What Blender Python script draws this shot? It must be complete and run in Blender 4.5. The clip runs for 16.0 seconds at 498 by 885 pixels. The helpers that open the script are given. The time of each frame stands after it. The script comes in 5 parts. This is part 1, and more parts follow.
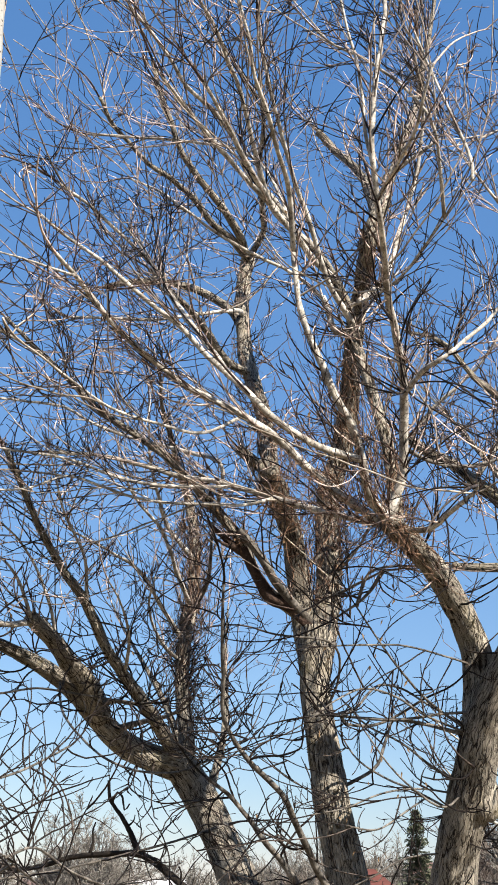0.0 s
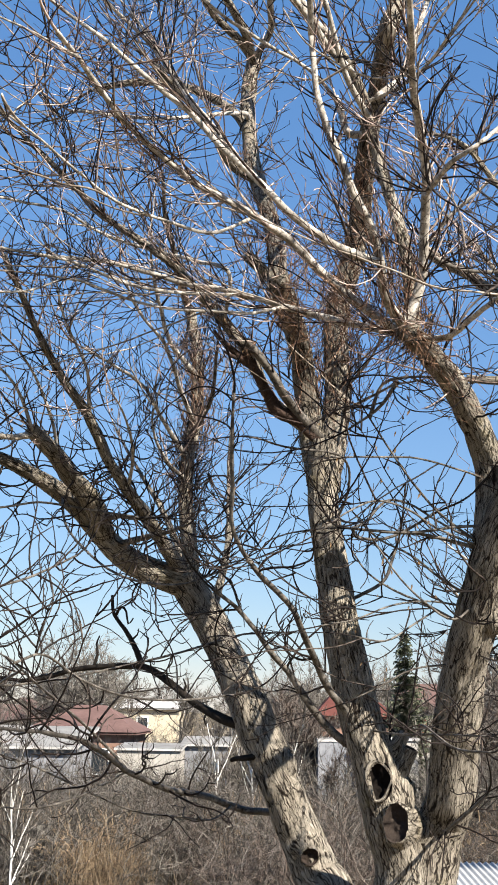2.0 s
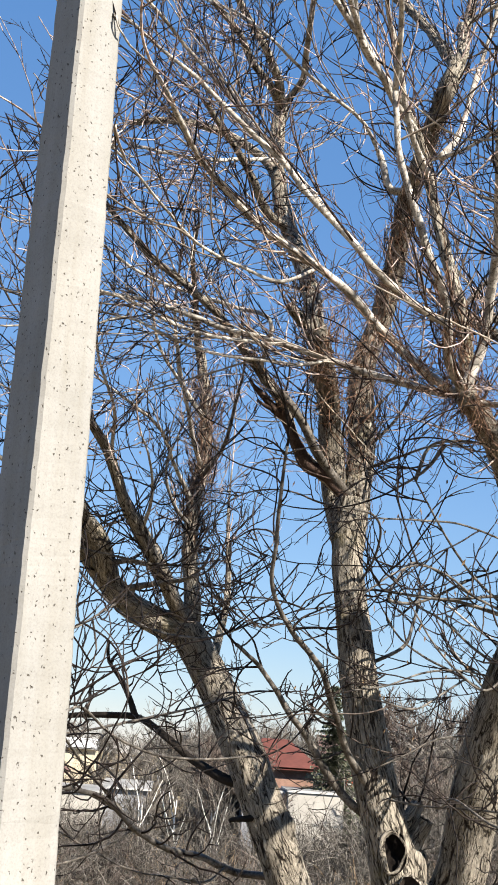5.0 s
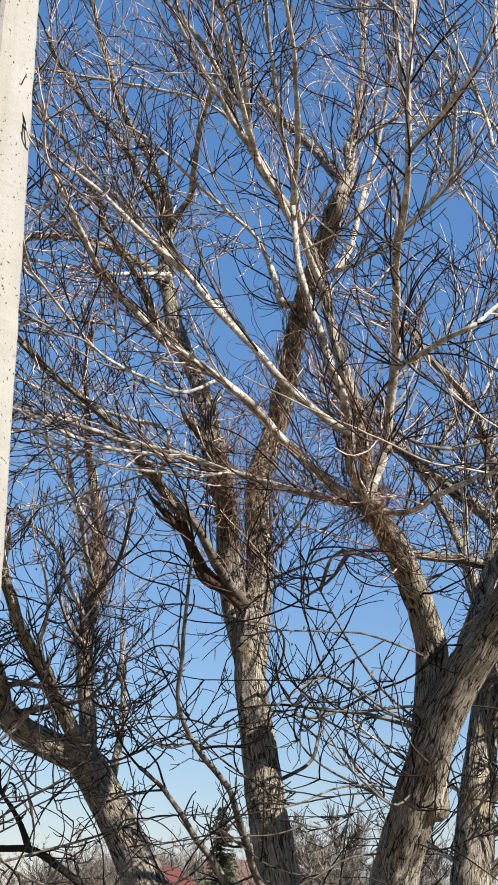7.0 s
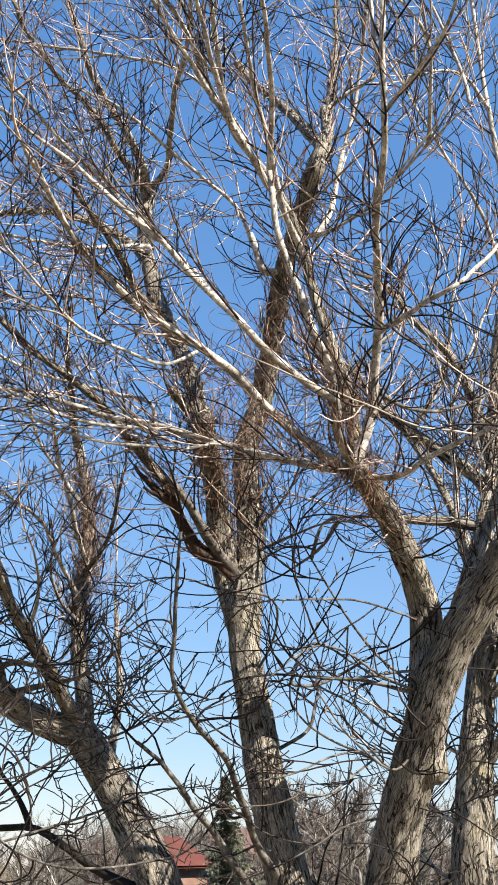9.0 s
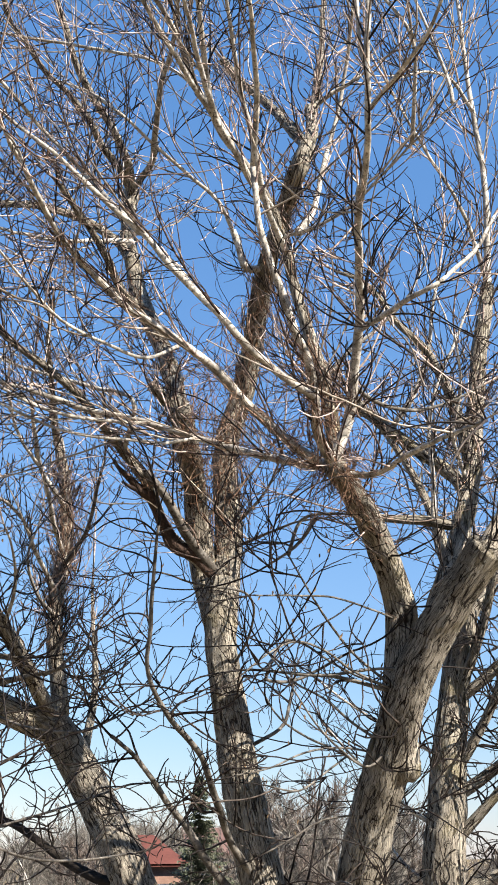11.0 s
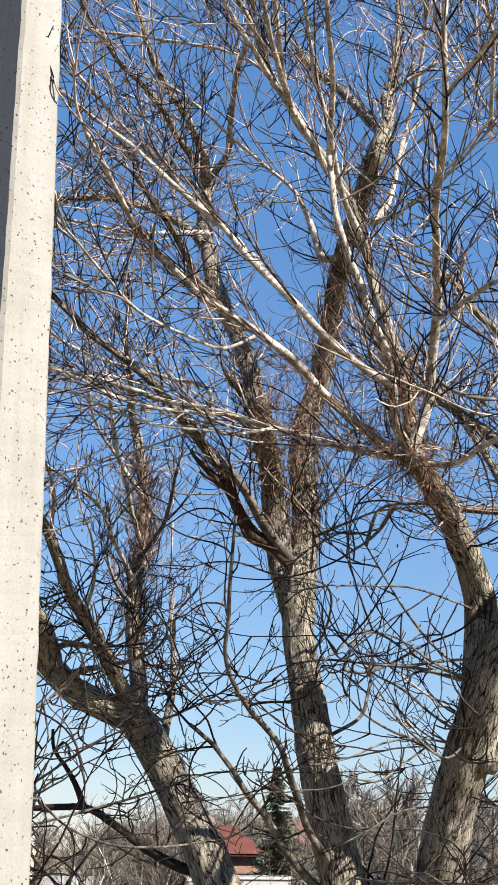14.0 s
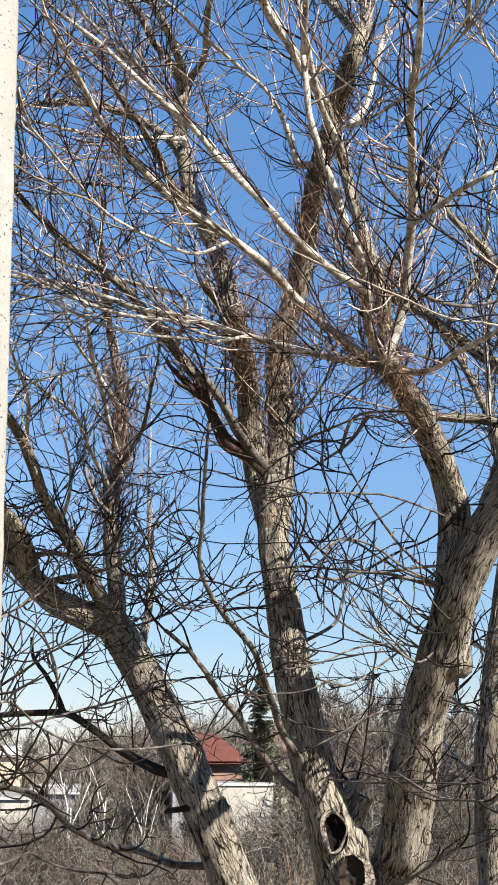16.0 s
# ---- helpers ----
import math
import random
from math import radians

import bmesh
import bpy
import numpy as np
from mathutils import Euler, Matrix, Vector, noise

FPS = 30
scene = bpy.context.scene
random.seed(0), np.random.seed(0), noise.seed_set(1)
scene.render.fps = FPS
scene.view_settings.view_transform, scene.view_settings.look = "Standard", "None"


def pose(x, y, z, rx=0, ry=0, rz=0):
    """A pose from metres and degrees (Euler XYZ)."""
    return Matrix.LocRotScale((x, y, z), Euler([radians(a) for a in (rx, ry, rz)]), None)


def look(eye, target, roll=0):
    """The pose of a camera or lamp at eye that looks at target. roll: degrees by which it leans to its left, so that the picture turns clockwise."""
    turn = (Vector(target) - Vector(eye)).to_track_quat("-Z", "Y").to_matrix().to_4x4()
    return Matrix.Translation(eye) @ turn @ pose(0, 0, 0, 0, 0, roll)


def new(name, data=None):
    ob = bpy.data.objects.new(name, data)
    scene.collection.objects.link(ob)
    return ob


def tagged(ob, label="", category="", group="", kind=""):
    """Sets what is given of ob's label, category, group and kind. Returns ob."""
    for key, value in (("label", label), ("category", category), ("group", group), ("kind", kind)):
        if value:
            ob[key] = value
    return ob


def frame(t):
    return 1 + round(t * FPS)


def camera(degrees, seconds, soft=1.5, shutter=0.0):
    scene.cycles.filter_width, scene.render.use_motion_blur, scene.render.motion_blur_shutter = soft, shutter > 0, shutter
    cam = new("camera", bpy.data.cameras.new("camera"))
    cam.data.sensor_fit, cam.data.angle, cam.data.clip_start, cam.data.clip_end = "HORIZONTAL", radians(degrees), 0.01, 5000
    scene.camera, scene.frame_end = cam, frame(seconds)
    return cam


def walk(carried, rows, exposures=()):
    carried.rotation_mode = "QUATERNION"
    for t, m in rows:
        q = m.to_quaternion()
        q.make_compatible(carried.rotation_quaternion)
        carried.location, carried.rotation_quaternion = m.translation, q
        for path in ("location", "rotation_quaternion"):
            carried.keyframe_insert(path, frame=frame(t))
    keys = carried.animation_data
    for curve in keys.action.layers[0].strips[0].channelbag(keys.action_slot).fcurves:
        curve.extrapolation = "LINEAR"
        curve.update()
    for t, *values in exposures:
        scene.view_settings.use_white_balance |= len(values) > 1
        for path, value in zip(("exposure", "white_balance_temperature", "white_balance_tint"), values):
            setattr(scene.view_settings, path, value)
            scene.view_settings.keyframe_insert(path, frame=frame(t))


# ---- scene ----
cam = camera(23.0, 16.0, soft=1.7)
PATH = [
    (0, (0.154, 0.827, 5.160), (0.061, 4.579, 6.543), 0.71),
    (0.5, (0.008, 1.091, 5.103), (-0.221, 4.934, 6.188), 4.25),
    (1, (0.011, 1.131, 5.113), (-0.253, 5.016, 6.030), 3.53),
    (1.5, (0.033, 1.126, 5.103), (-0.103, 5.027, 5.978), 2.23),
    (2, (0.042, 1.144, 5.094), (-0.021, 5.049, 5.957), 0.95),
    (2.5, (0.047, 1.136, 5.081), (-0.029, 5.060, 5.856), 0.33),
    (3, (0.047, 1.151, 5.077), (-0.055, 5.074, 5.852), -0.00),
    (3.5, (0.002, 1.153, 5.077), (-0.083, 5.066, 5.904), 2.49),
    (4, (-0.233, 1.099, 5.098), (-0.205, 4.984, 6.052), 1.01),
    (4.2, (-0.339, 1.134, 5.117), (-0.248, 5.013, 6.091), 3.22),
    (6.3, (-0.769, 1.495, 5.189), (-0.387, 5.289, 6.399), 2.03),
    (6.5, (-0.771, 1.469, 5.178), (-0.310, 5.229, 6.461), 1.54),
    (7, (-0.766, 1.437, 5.169), (-0.230, 5.152, 6.552), 1.18),
    (7.5, (-0.762, 1.461, 5.193), (-0.264, 5.184, 6.568), 1.78),
    (8, (-0.759, 1.484, 5.171), (-0.232, 5.223, 6.491), 0.74),
    (8.5, (-0.732, 1.497, 5.185), (-0.183, 5.250, 6.455), 0.12),
    (9, (-0.732, 1.493, 5.185), (-0.160, 5.235, 6.478), -1.08),
    (9.2, (-0.751, 1.483, 5.193), (-0.129, 5.213, 6.496), -1.11),
    (11.3, (-0.721, 1.484, 5.155), (-0.076, 5.214, 6.447), -0.19),
    (11.5, (-0.725, 1.491, 5.165), (-0.068, 5.217, 6.463), -0.08),
    (12, (-0.719, 1.493, 5.165), (-0.104, 5.226, 6.464), 0.37),
    (12.5, (-0.721, 1.493, 5.164), (-0.144, 5.231, 6.464), 0.54),
    (13, (-0.724, 1.471, 5.160), (-0.218, 5.201, 6.513), 0.85),
    (13.5, (-0.728, 1.499, 5.172), (-0.240, 5.249, 6.474), 0.88),
    (14, (-0.729, 1.486, 5.148), (-0.340, 5.261, 6.414), 0.56),
    (14.5, (-0.694, 1.494, 5.140), (-0.289, 5.276, 6.380), 0.45),
    (15, (-0.672, 1.501, 5.124), (-0.276, 5.343, 6.161), 0.26),
    (15.5, (-0.667, 1.507, 5.116), (-0.228, 5.340, 6.170), 0.38),
    (16, (-0.667, 1.511, 5.110), (-0.217, 5.357, 6.113), 0.28),
]
walk(cam, [(t, look(eye, target, roll)) for t, eye, target, roll in PATH],
     [(t, stops + 0.37, 6500, 10) for t, stops in ((0.0, 1.17), (0.5, 1.22), (1.0, 0.98), (1.5, 0.90), (2.0, 1.19), (3.0, 1.31), (3.5, 1.30), (4.2, 1.31), (6.3, 0.99), (6.5, 0.97), (7.0, 1.06), (8.0, 1.07),
                                            (9.0, 1.33), (11.3, 1.39), (12.5, 1.45), (13.0, 1.44), (14.0, 1.20), (14.5, 1.07), (15.0, 1.06), (16.0, 1.25))])

# ---- light ----
SUN_AZ, SUN_EL = radians(44), radians(38.5)          # azimuth from straight behind the lens towards the right
to_sun = Vector((math.sin(SUN_AZ) * math.cos(SUN_EL), -math.cos(SUN_AZ) * math.cos(SUN_EL), math.sin(SUN_EL)))
world = bpy.data.worlds.new("winter_sky")
scene.world = world
world.use_nodes = True
wn = world.node_tree
sky = wn.nodes.new("ShaderNodeTexSky")
sky.sky_type, sky.sun_disc = "NISHITA", False
sky.sun_elevation, sky.sun_rotation = SUN_EL, math.atan2(to_sun.x, to_sun.y)
sky.air_density, sky.dust_density, sky.ozone_density, sky.altitude = 1.3, 0.0, 2.5, 300
tint = wn.nodes.new("ShaderNodeHueSaturation")
tint.inputs["Hue"].default_value, tint.inputs["Saturation"].default_value = 0.5, 1.0
wn.links.new(sky.outputs[0], tint.inputs["Color"])
wn.links.new(tint.outputs[0], wn.nodes["Background"].inputs[0])
wn.nodes["Background"].inputs[1].default_value = 0.0285
glow = wn.nodes.new("ShaderNodeBackground")            # the blue that many scatterings add
glow.inputs[0].default_value, glow.inputs[1].default_value = (0.08, 0.37, 1.0, 1), 0.122
both_skies = wn.nodes.new("ShaderNodeAddShader")
wn.links.new(wn.nodes["Background"].outputs[0], both_skies.inputs[0])
wn.links.new(glow.outputs[0], both_skies.inputs[1])
wn.links.new(both_skies.outputs[0], wn.nodes["World Output"].inputs[0])
sun = new("sun", bpy.data.lights.new("sun", "SUN"))
sun.data.energy, sun.data.angle, sun.data.color = 5.0, radians(0.55), (1.0, 0.93, 0.82)
sun.matrix_world = look((0, 0, 30), Vector((0, 0, 30)) - to_sun)


# ---- materials ----
def material(name, rough=0.9):
    m = bpy.data.materials.new(name)
    m.use_nodes = True
    b = m.node_tree.nodes["Principled BSDF"]
    b.inputs["Roughness"].default_value = rough
    b.inputs["Specular IOR Level"].default_value = 0.1
    return m, m.node_tree.nodes, m.node_tree.links, b


def ramp(nodes, links, fac, stops):
    r = nodes.new("ShaderNodeValToRGB")
    while len(r.color_ramp.elements) < len(stops):
        r.color_ramp.elements.new(0.5)
    for e, (at, c) in zip(r.color_ramp.elements, stops):
        e.position, e.color = at, (*c, 1)
    links.new(fac, r.inputs[0])
    return r.outputs[0]


def noise_tex(nodes, links, vec, scale, detail=4, rough=0.6):
    n = nodes.new("ShaderNodeTexNoise")
    n.inputs["Scale"].default_value, n.inputs["Detail"].default_value, n.inputs["Roughness"].default_value = scale, detail, rough
    if vec is not None:
        links.new(vec, n.inputs["Vector"])
    return n.outputs[0]


def stretched(nodes, links, vec, scale):
    m = nodes.new("ShaderNodeMapping")
    m.inputs["Scale"].default_value = scale
    links.new(vec, m.inputs["Vector"])
    return m.outputs[0]


def bump(nodes, links, height, b, strength, distance):
    n = nodes.new("ShaderNodeBump")
    n.inputs["Strength"].default_value, n.inputs["Distance"].default_value = strength, distance
    links.new(height, n.inputs["Height"])
    links.new(n.outputs[0], b.inputs["Normal"])


def mixed(nodes, links, fac, a, b, kind="MIX"):
    m = nodes.new("ShaderNodeMix")
    m.data_type, m.blend_type = "RGBA", kind
    for value, socket in ((fac, m.inputs[0]), (a, m.inputs[6]), (b, m.inputs[7])):
        if isinstance(value, (int, float)):
            socket.default_value = value
        elif isinstance(value, tuple):
            socket.default_value = (*value, 1)
        else:
            links.new(value, socket)
    return m.outputs[2]


def speckled(name, stops, scale, rough=0.9, bump_by=0.0, fine=6.0, coords="Object"):
    """Two scales of noise through a colour ramp, with a little relief."""
    m, n, l, b = material(name, rough)
    co = n.new("ShaderNodeTexCoord").outputs[coords]
    big = noise_tex(n, l, co, scale, 3)
    small = noise_tex(n, l, co, scale * fine, 5)
    both = n.new("ShaderNodeMath")
    both.operation, both.use_clamp = "MULTIPLY_ADD", True
    l.new(small, both.inputs[0])
    both.inputs[1].default_value = 0.6
    half = n.new("ShaderNodeMath")
    half.operation = "MULTIPLY_ADD"
    half.inputs[1].default_value, half.inputs[2].default_value = 0.9, -0.25
    l.new(big, half.inputs[0])
    l.new(half.outputs[0], both.inputs[2])
    l.new(ramp(n, l, both.outputs[0], stops), b.inputs["Base Color"])
    if bump_by:
        bump(n, l, small, b, 0.6, bump_by)
    return m


def bark_material():
    """Furrowed willow bark: long plates along the stem, dark cracks, lichen stains."""
    m, n, l, b = material("willow_bark", 0.95)
    uv = n.new("ShaderNodeTexCoord").outputs["UV"]
    ob = n.new("ShaderNodeTexCoord").outputs["Object"]
    wob = n.new("ShaderNodeVectorMath")
    wob.operation = "MULTIPLY_ADD"
    nz = n.new("ShaderNodeTexNoise")
    nz.inputs["Scale"].default_value = 9
    l.new(uv, nz.inputs["Vector"])
    l.new(nz.outputs[1], wob.inputs[0])
    wob.inputs[1].default_value = (0.05, 0.10, 0)
    l.new(uv, wob.inputs[2])
    nz2 = n.new("ShaderNodeTexNoise")
    nz2.inputs["Scale"].default_value, nz2.inputs["Detail"].default_value = 42, 3
    l.new(uv, nz2.inputs["Vector"])
    wob2 = n.new("ShaderNodeVectorMath")
    wob2.operation = "MULTIPLY_ADD"
    l.new(nz2.outputs[1], wob2.inputs[0])
    wob2.inputs[1].default_value = (0.022, 0.05, 0)
    l.new(wob.outputs[0], wob2.inputs[2])
    lines = []
    for scale, width, wander in (((33, 4.2, 1), 0.056, 5.0), ((60, 12.0, 1), 0.055, 9.0)):
        cell = n.new("ShaderNodeTexVoronoi")
        cell.feature = "DISTANCE_TO_EDGE"
        cell.inputs["Scale"].default_value = 1
        l.new(stretched(n, l, wob2.outputs[0], scale), cell.inputs["Vector"])
        wide = ramp(n, l, noise_tex(n, l, stretched(n, l, uv, (wander * 2, wander, 1)), 1, 3), [(0.40, (0, 0, 0)), (0.64, (1, 1, 1))])
        lift = n.new("ShaderNodeMath")
        lift.operation = "ADD"
        lift.inputs[1].default_value = width * 0.45
        over = n.new("ShaderNodeMath")                    # cracks open and close along their way
        over.operation = "MULTIPLY_ADD"
        l.new(wide, over.inputs[0])
        over.inputs[1].default_value = -width * 1.1
        l.new(cell.outputs["Distance"], lift.inputs[0])
        l.new(lift.outputs[0], over.inputs[2])
        lines.append(ramp(n, l, over.outputs[0], [(0.0, (0, 0, 0)), (width * 0.45, (0.25, 0.25, 0.25)), (width, (1, 1, 1))]))
    breaks = ramp(n, l, noise_tex(n, l, stretched(n, l, uv, (12, 8, 1)), 1, 3), [(0.44, (0, 0, 0)), (0.60, (1, 1, 1))])
    second = mixed(n, l, breaks, lines[1], (1, 1, 1))
    crack = mixed(n, l, 1.0, lines[0], second, "MULTIPLY")
    fibre = noise_tex(n, l, stretched(n, l, uv, (120, 22, 1)), 1, 6, 0.7)
    tone = ramp(n, l, fibre, [(0.25, (0.105, 0.092, 0.076)), (0.5, (0.300, 0.272, 0.228)), (0.75, (0.56, 0.51, 0.43))])
    plate = n.new("ShaderNodeTexVoronoi")
    plate.inputs["Scale"].default_value = 1
    l.new(stretched(n, l, wob2.outputs[0], (33, 4.2, 1)), plate.inputs["Vector"])
    each = ramp(n, l, plate.outputs["Color"], [(0.15, (0.76, 0.745, 0.73)), (0.85, (1.06, 1.05, 1.03))])
    tone = mixed(n, l, 1.0, tone, each, "MULTIPLY")
    col = mixed(n, l, crack, (0.022, 0.017, 0.014), tone)
    lichen = ramp(n, l, noise_tex(n, l, ob, 3.5, 6, 0.7), [(0.56, (0, 0, 0)), (0.70, (0.5, 0.5, 0.5))])
    col = mixed(n, l, lichen, col, (0.28, 0.24, 0.13))
    stain = ramp(n, l, noise_tex(n, l, ob, 2.2, 6, 0.65), [(0.36, (0.66, 0.64, 0.62)), (0.6, (1, 1, 1))])
    col = mixed(n, l, 1.0, col, stain, "MULTIPLY")
    l.new(col, b.inputs["Base Color"])
    hgt = mixed(n, l, 0.25, crack, fibre)
    bump(n, l, hgt, b, 1.0, 0.022)
    return m


def shoot_material(name, stops, scale, mottle=0.0):
    """Smoother bark of limbs and shoots, varying from piece to piece."""
    m, n, l, b = material(name, 0.55)
    b.inputs["Specular IOR Level"].default_value = 0.1
    ob = n.new("ShaderNodeTexCoord").outputs["Object"]
    geo = n.new("ShaderNodeNewGeometry").outputs["Random Per Island"]
    fine = noise_tex(n, l, ob, scale, 5)
    add = n.new("ShaderNodeMath")
    add.operation = "MULTIPLY_ADD"
    l.new(geo, add.inputs[0])
    add.inputs[1].default_value = 0.45
    l.new(fine, add.inputs[2])
    sub = n.new("ShaderNodeMath")
    sub.operation = "SUBTRACT"
    l.new(add.outputs[0], sub.inputs[0])
    sub.inputs[1].default_value = 0.22
    col = ramp(n, l, sub.outputs[0], stops)
    if mottle:
        low = 1 - mottle
        blot = ramp(n, l, noise_tex(n, l, ob, 9, 6, 0.7), [(0.40, (low, low * 0.97, low * 0.94)), (0.56, (1, 1, 1))])
        speck = ramp(n, l, noise_tex(n, l, ob, 75, 3, 0.6), [(0.36, (low * 0.7, low * 0.66, low * 0.62)), (0.46, (1, 1, 1))])
        col = mixed(n, l, 1.0, mixed(n, l, 1.0, col, blot, "MULTIPLY"), speck, "MULTIPLY")
    l.new(col, b.inputs["Base Color"])
    bump(n, l, fine, b, 0.7 if mottle else 0.5, 0.008 if mottle else 0.003)
    return m


BARK = bark_material()
LIMB = shoot_material("limb_bark", [(0.22, (0.107, 0.0938, 0.0768)), (0.5, (0.367, 0.335, 0.293)), (0.8, (0.732, 0.68, 0.599))], 16, 0.5)
TWIG = shoot_material("twig_bark", [(0.2, (0.009, 0.006, 0.005)), (0.46, (0.082, 0.056, 0.047)), (0.72, (0.52, 0.405, 0.345))], 30)
SHOOT = shoot_material("shoot_bark", [(0.2, (0.0375, 0.0261, 0.0203)), (0.5, (0.188, 0.154, 0.122)), (0.85, (0.524, 0.454, 0.379))], 20)
# near-black colour stands for the shade deep in the knot hole
HOLE = speckled("shade_black_hollow", [(0.3, (0.003, 0.0025, 0.002)), (0.8, (0.016, 0.012, 0.010))], 20, bump_by=0.02, fine=5.0)
# darker copy of TWIG: the shade inside the crown is put into the colour
SHADETWIG = shoot_material("shaded_twig_bark", [(0.2, (0.00551, 0.00416, 0.00367)), (0.6, (0.0184, 0.0135, 0.0116)), (0.97, (0.135, 0.107, 0.0886))], 30)
ROT = speckled("rotten_wood", [(0.2, (0.016, 0.011, 0.009)), (0.55, (0.060, 0.040, 0.032)), (0.9, (0.15, 0.11, 0.085))], 13, bump_by=0.02, fine=5.0)
# LIMB again, darkened for branches that stand in the crown's shade
SHADELIMB = shoot_material("shaded_branch_bark", [(0.22, (0.036, 0.0312, 0.0264)), (0.5, (0.104, 0.0928, 0.08)), (0.8, (0.256, 0.232, 0.204))], 16, 0.5)
VINE = shoot_material("dry_vine", [(0.25, (0.0281, 0.0145, 0.00928)), (0.55, (0.106, 0.0605, 0.0387)), (0.85, (0.287, 0.189, 0.13))], 25)
DEAD = speckled("dead_wood", [(0.2, (0.008, 0.007, 0.006)), (0.6, (0.028, 0.023, 0.019)), (0.9, (0.085, 0.070, 0.058))], 9, bump_by=0.02, fine=5.0)
# dark rotten wood, darkened further for the shadow on the sawn faces
HEART = speckled("old_heartwood", [(0.2, (0.0112, 0.0088, 0.008)), (0.6, (0.036, 0.0272, 0.0224)), (0.9, (0.096, 0.076, 0.064))], 22, bump_by=0.01)


# ---- building blocks ----
def mesh_from(name, verts, faces, mat, uvs=None, smooth=True):
    me = bpy.data.meshes.new(name)
    me.from_pydata(verts, [], faces)
    if uvs is not None:
        layer = me.uv_layers.new(name="UVMap")
        idx = np.empty(len(me.loops), dtype=np.int32)
        me.loops.foreach_get("vertex_index", idx)
        layer.data.foreach_set("uv", np.asarray(uvs, dtype=np.float32)[idx].ravel())
    if smooth:
        me.polygons.foreach_set("use_smooth", [True] * len(me.polygons))
    me.materials.append(mat)
    return me


def part(name, me, parent, label=""):
    ob = new(name, me)
    ob.parent = parent
    return tagged(ob, label)


def bm_mesh(name, bm, mat, smooth=False):
    me = bpy.data.meshes.new(name)
    bm.to_mesh(me)
    bm.free()
    if smooth:
        me.polygons.foreach_set("use_smooth", [True] * len(me.polygons))
    me.materials.append(mat)
    return me


def box(bm, x0, x1, y0, y1, z0, z1):
    vs = [bm.verts.new((x, y, z)) for x in (x0, x1) for y in (y0, y1) for z in (z0, z1)]
    for f in ((0, 1, 3, 2), (4, 6, 7, 5), (0, 4, 5, 1), (2, 3, 7, 6), (0, 2, 6, 4), (1, 5, 7, 3)):
        bm.faces.new([vs[i] for i in f])


def spline(points, step):
    """Catmull-Rom through the points, about one sample a step."""
    p = [Vector(q) for q in points]
    p = [2 * p[0] - p[1]] + p + [2 * p[-1] - p[-2]]
    out = []
    for i in range(1, len(p) - 2):
        n = max(2, int((p[i + 1] - p[i]).length / step))
        for k in range(n):
            t = k / n
            out.append(0.5 * (2 * p[i] + (p[i + 1] - p[i - 1]) * t + (2 * p[i - 1] - 5 * p[i] + 4 * p[i + 1] - p[i + 2]) * t * t
                              + (3 * p[i] - p[i - 1] - 3 * p[i + 1] + p[i + 2]) * t ** 3))
    out.append(p[-2].copy())
    return out


def tube(path, radii, sides, rough=0.0, seed=0.0, cap=True, knots=0.0, girth=0.0):
    """Rings along a path: vertices, faces and UVs in metres (round, along). rough: depth of the bark's furrows."""
    verts, faces, uvs = [], [], []
    axis = (path[1] - path[0]).normalized()
    side = axis.orthogonal().normalized()
    along, mean = 0.0, girth or max(radii[0], 0.001)
    for i, c in enumerate(path):
        a = (path[min(i + 1, len(path) - 1)] - path[max(i - 1, 0)]).normalized()
        side = (side - a * side.dot(a)).normalized()
        other = a.cross(side)
        if i:
            along += (c - path[i - 1]).length
        for k in range(sides):
            ang = 2 * math.pi * k / sides
            out = side * math.cos(ang) + other * math.sin(ang)
            r = radii[i]
            if rough or knots:
                q = Vector((math.cos(ang) * mean * 26, math.sin(ang) * mean * 26, along * 4.5 + seed))
                furrow = abs(noise.noise(q)) * 1.7 + 0.5 * abs(noise.noise(q * 2.1))
                lump = noise.noise(Vector((math.cos(ang) * 1.2, math.sin(ang) * 1.2, along * 2.2 + seed * 3)))
                r = r * (1 + knots * lump) + rough * (min(furrow, 0.8) - 0.4)
            verts.append(c + out * r)
            uvs.append((ang * mean, along + seed))
    for i in range(len(path) - 1):
        for k in range(sides):
            a, b = i * sides + k, i * sides + (k + 1) % sides
            faces.append((a, b, b + sides, a + sides))
    if cap:
        faces.append(tuple(range((len(path) - 1) * sides, len(path) * sides)))
        faces.append(tuple(reversed(range(sides))))
    return verts, faces, uvs


# ---- the willow ----
willow = tagged(new("willow_tree"), "large bare willow with several leaning stems and furrowed grey bark", "tree")
second_willow = tagged(new("willow_tree"), "bare willow trunk with dappled grey bark behind the larger one", "tree")
SKELETON = {}


def limb(key, parent, r0, r1, *points):
    SKELETON[key] = (parent, r0, r1, points)


# -- skeleton --
limb('C', '', 0.171, 0.090, (0.95, 9.56, 4.10), (0.85, 9.48, 4.44), (0.76, 9.42, 4.78), (0.66, 9.38, 5.11), (0.58, 9.35, 5.46), (0.52, 9.35, 5.81), (0.46, 9.36, 6.18), (0.42, 9.38, 6.55), (0.42, 9.43, 6.94))
limb('Ls', '', 0.174, 0.131, (0.58, 10.37, 3.67), (0.44, 10.51, 3.94), (0.31, 10.57, 4.24), (0.18, 10.56, 4.55), (0.04, 10.57, 4.86), (-0.09, 10.63, 5.18), (-0.24, 10.80, 5.49), (-0.42, 10.92, 5.82), (-0.61, 10.94, 6.13))
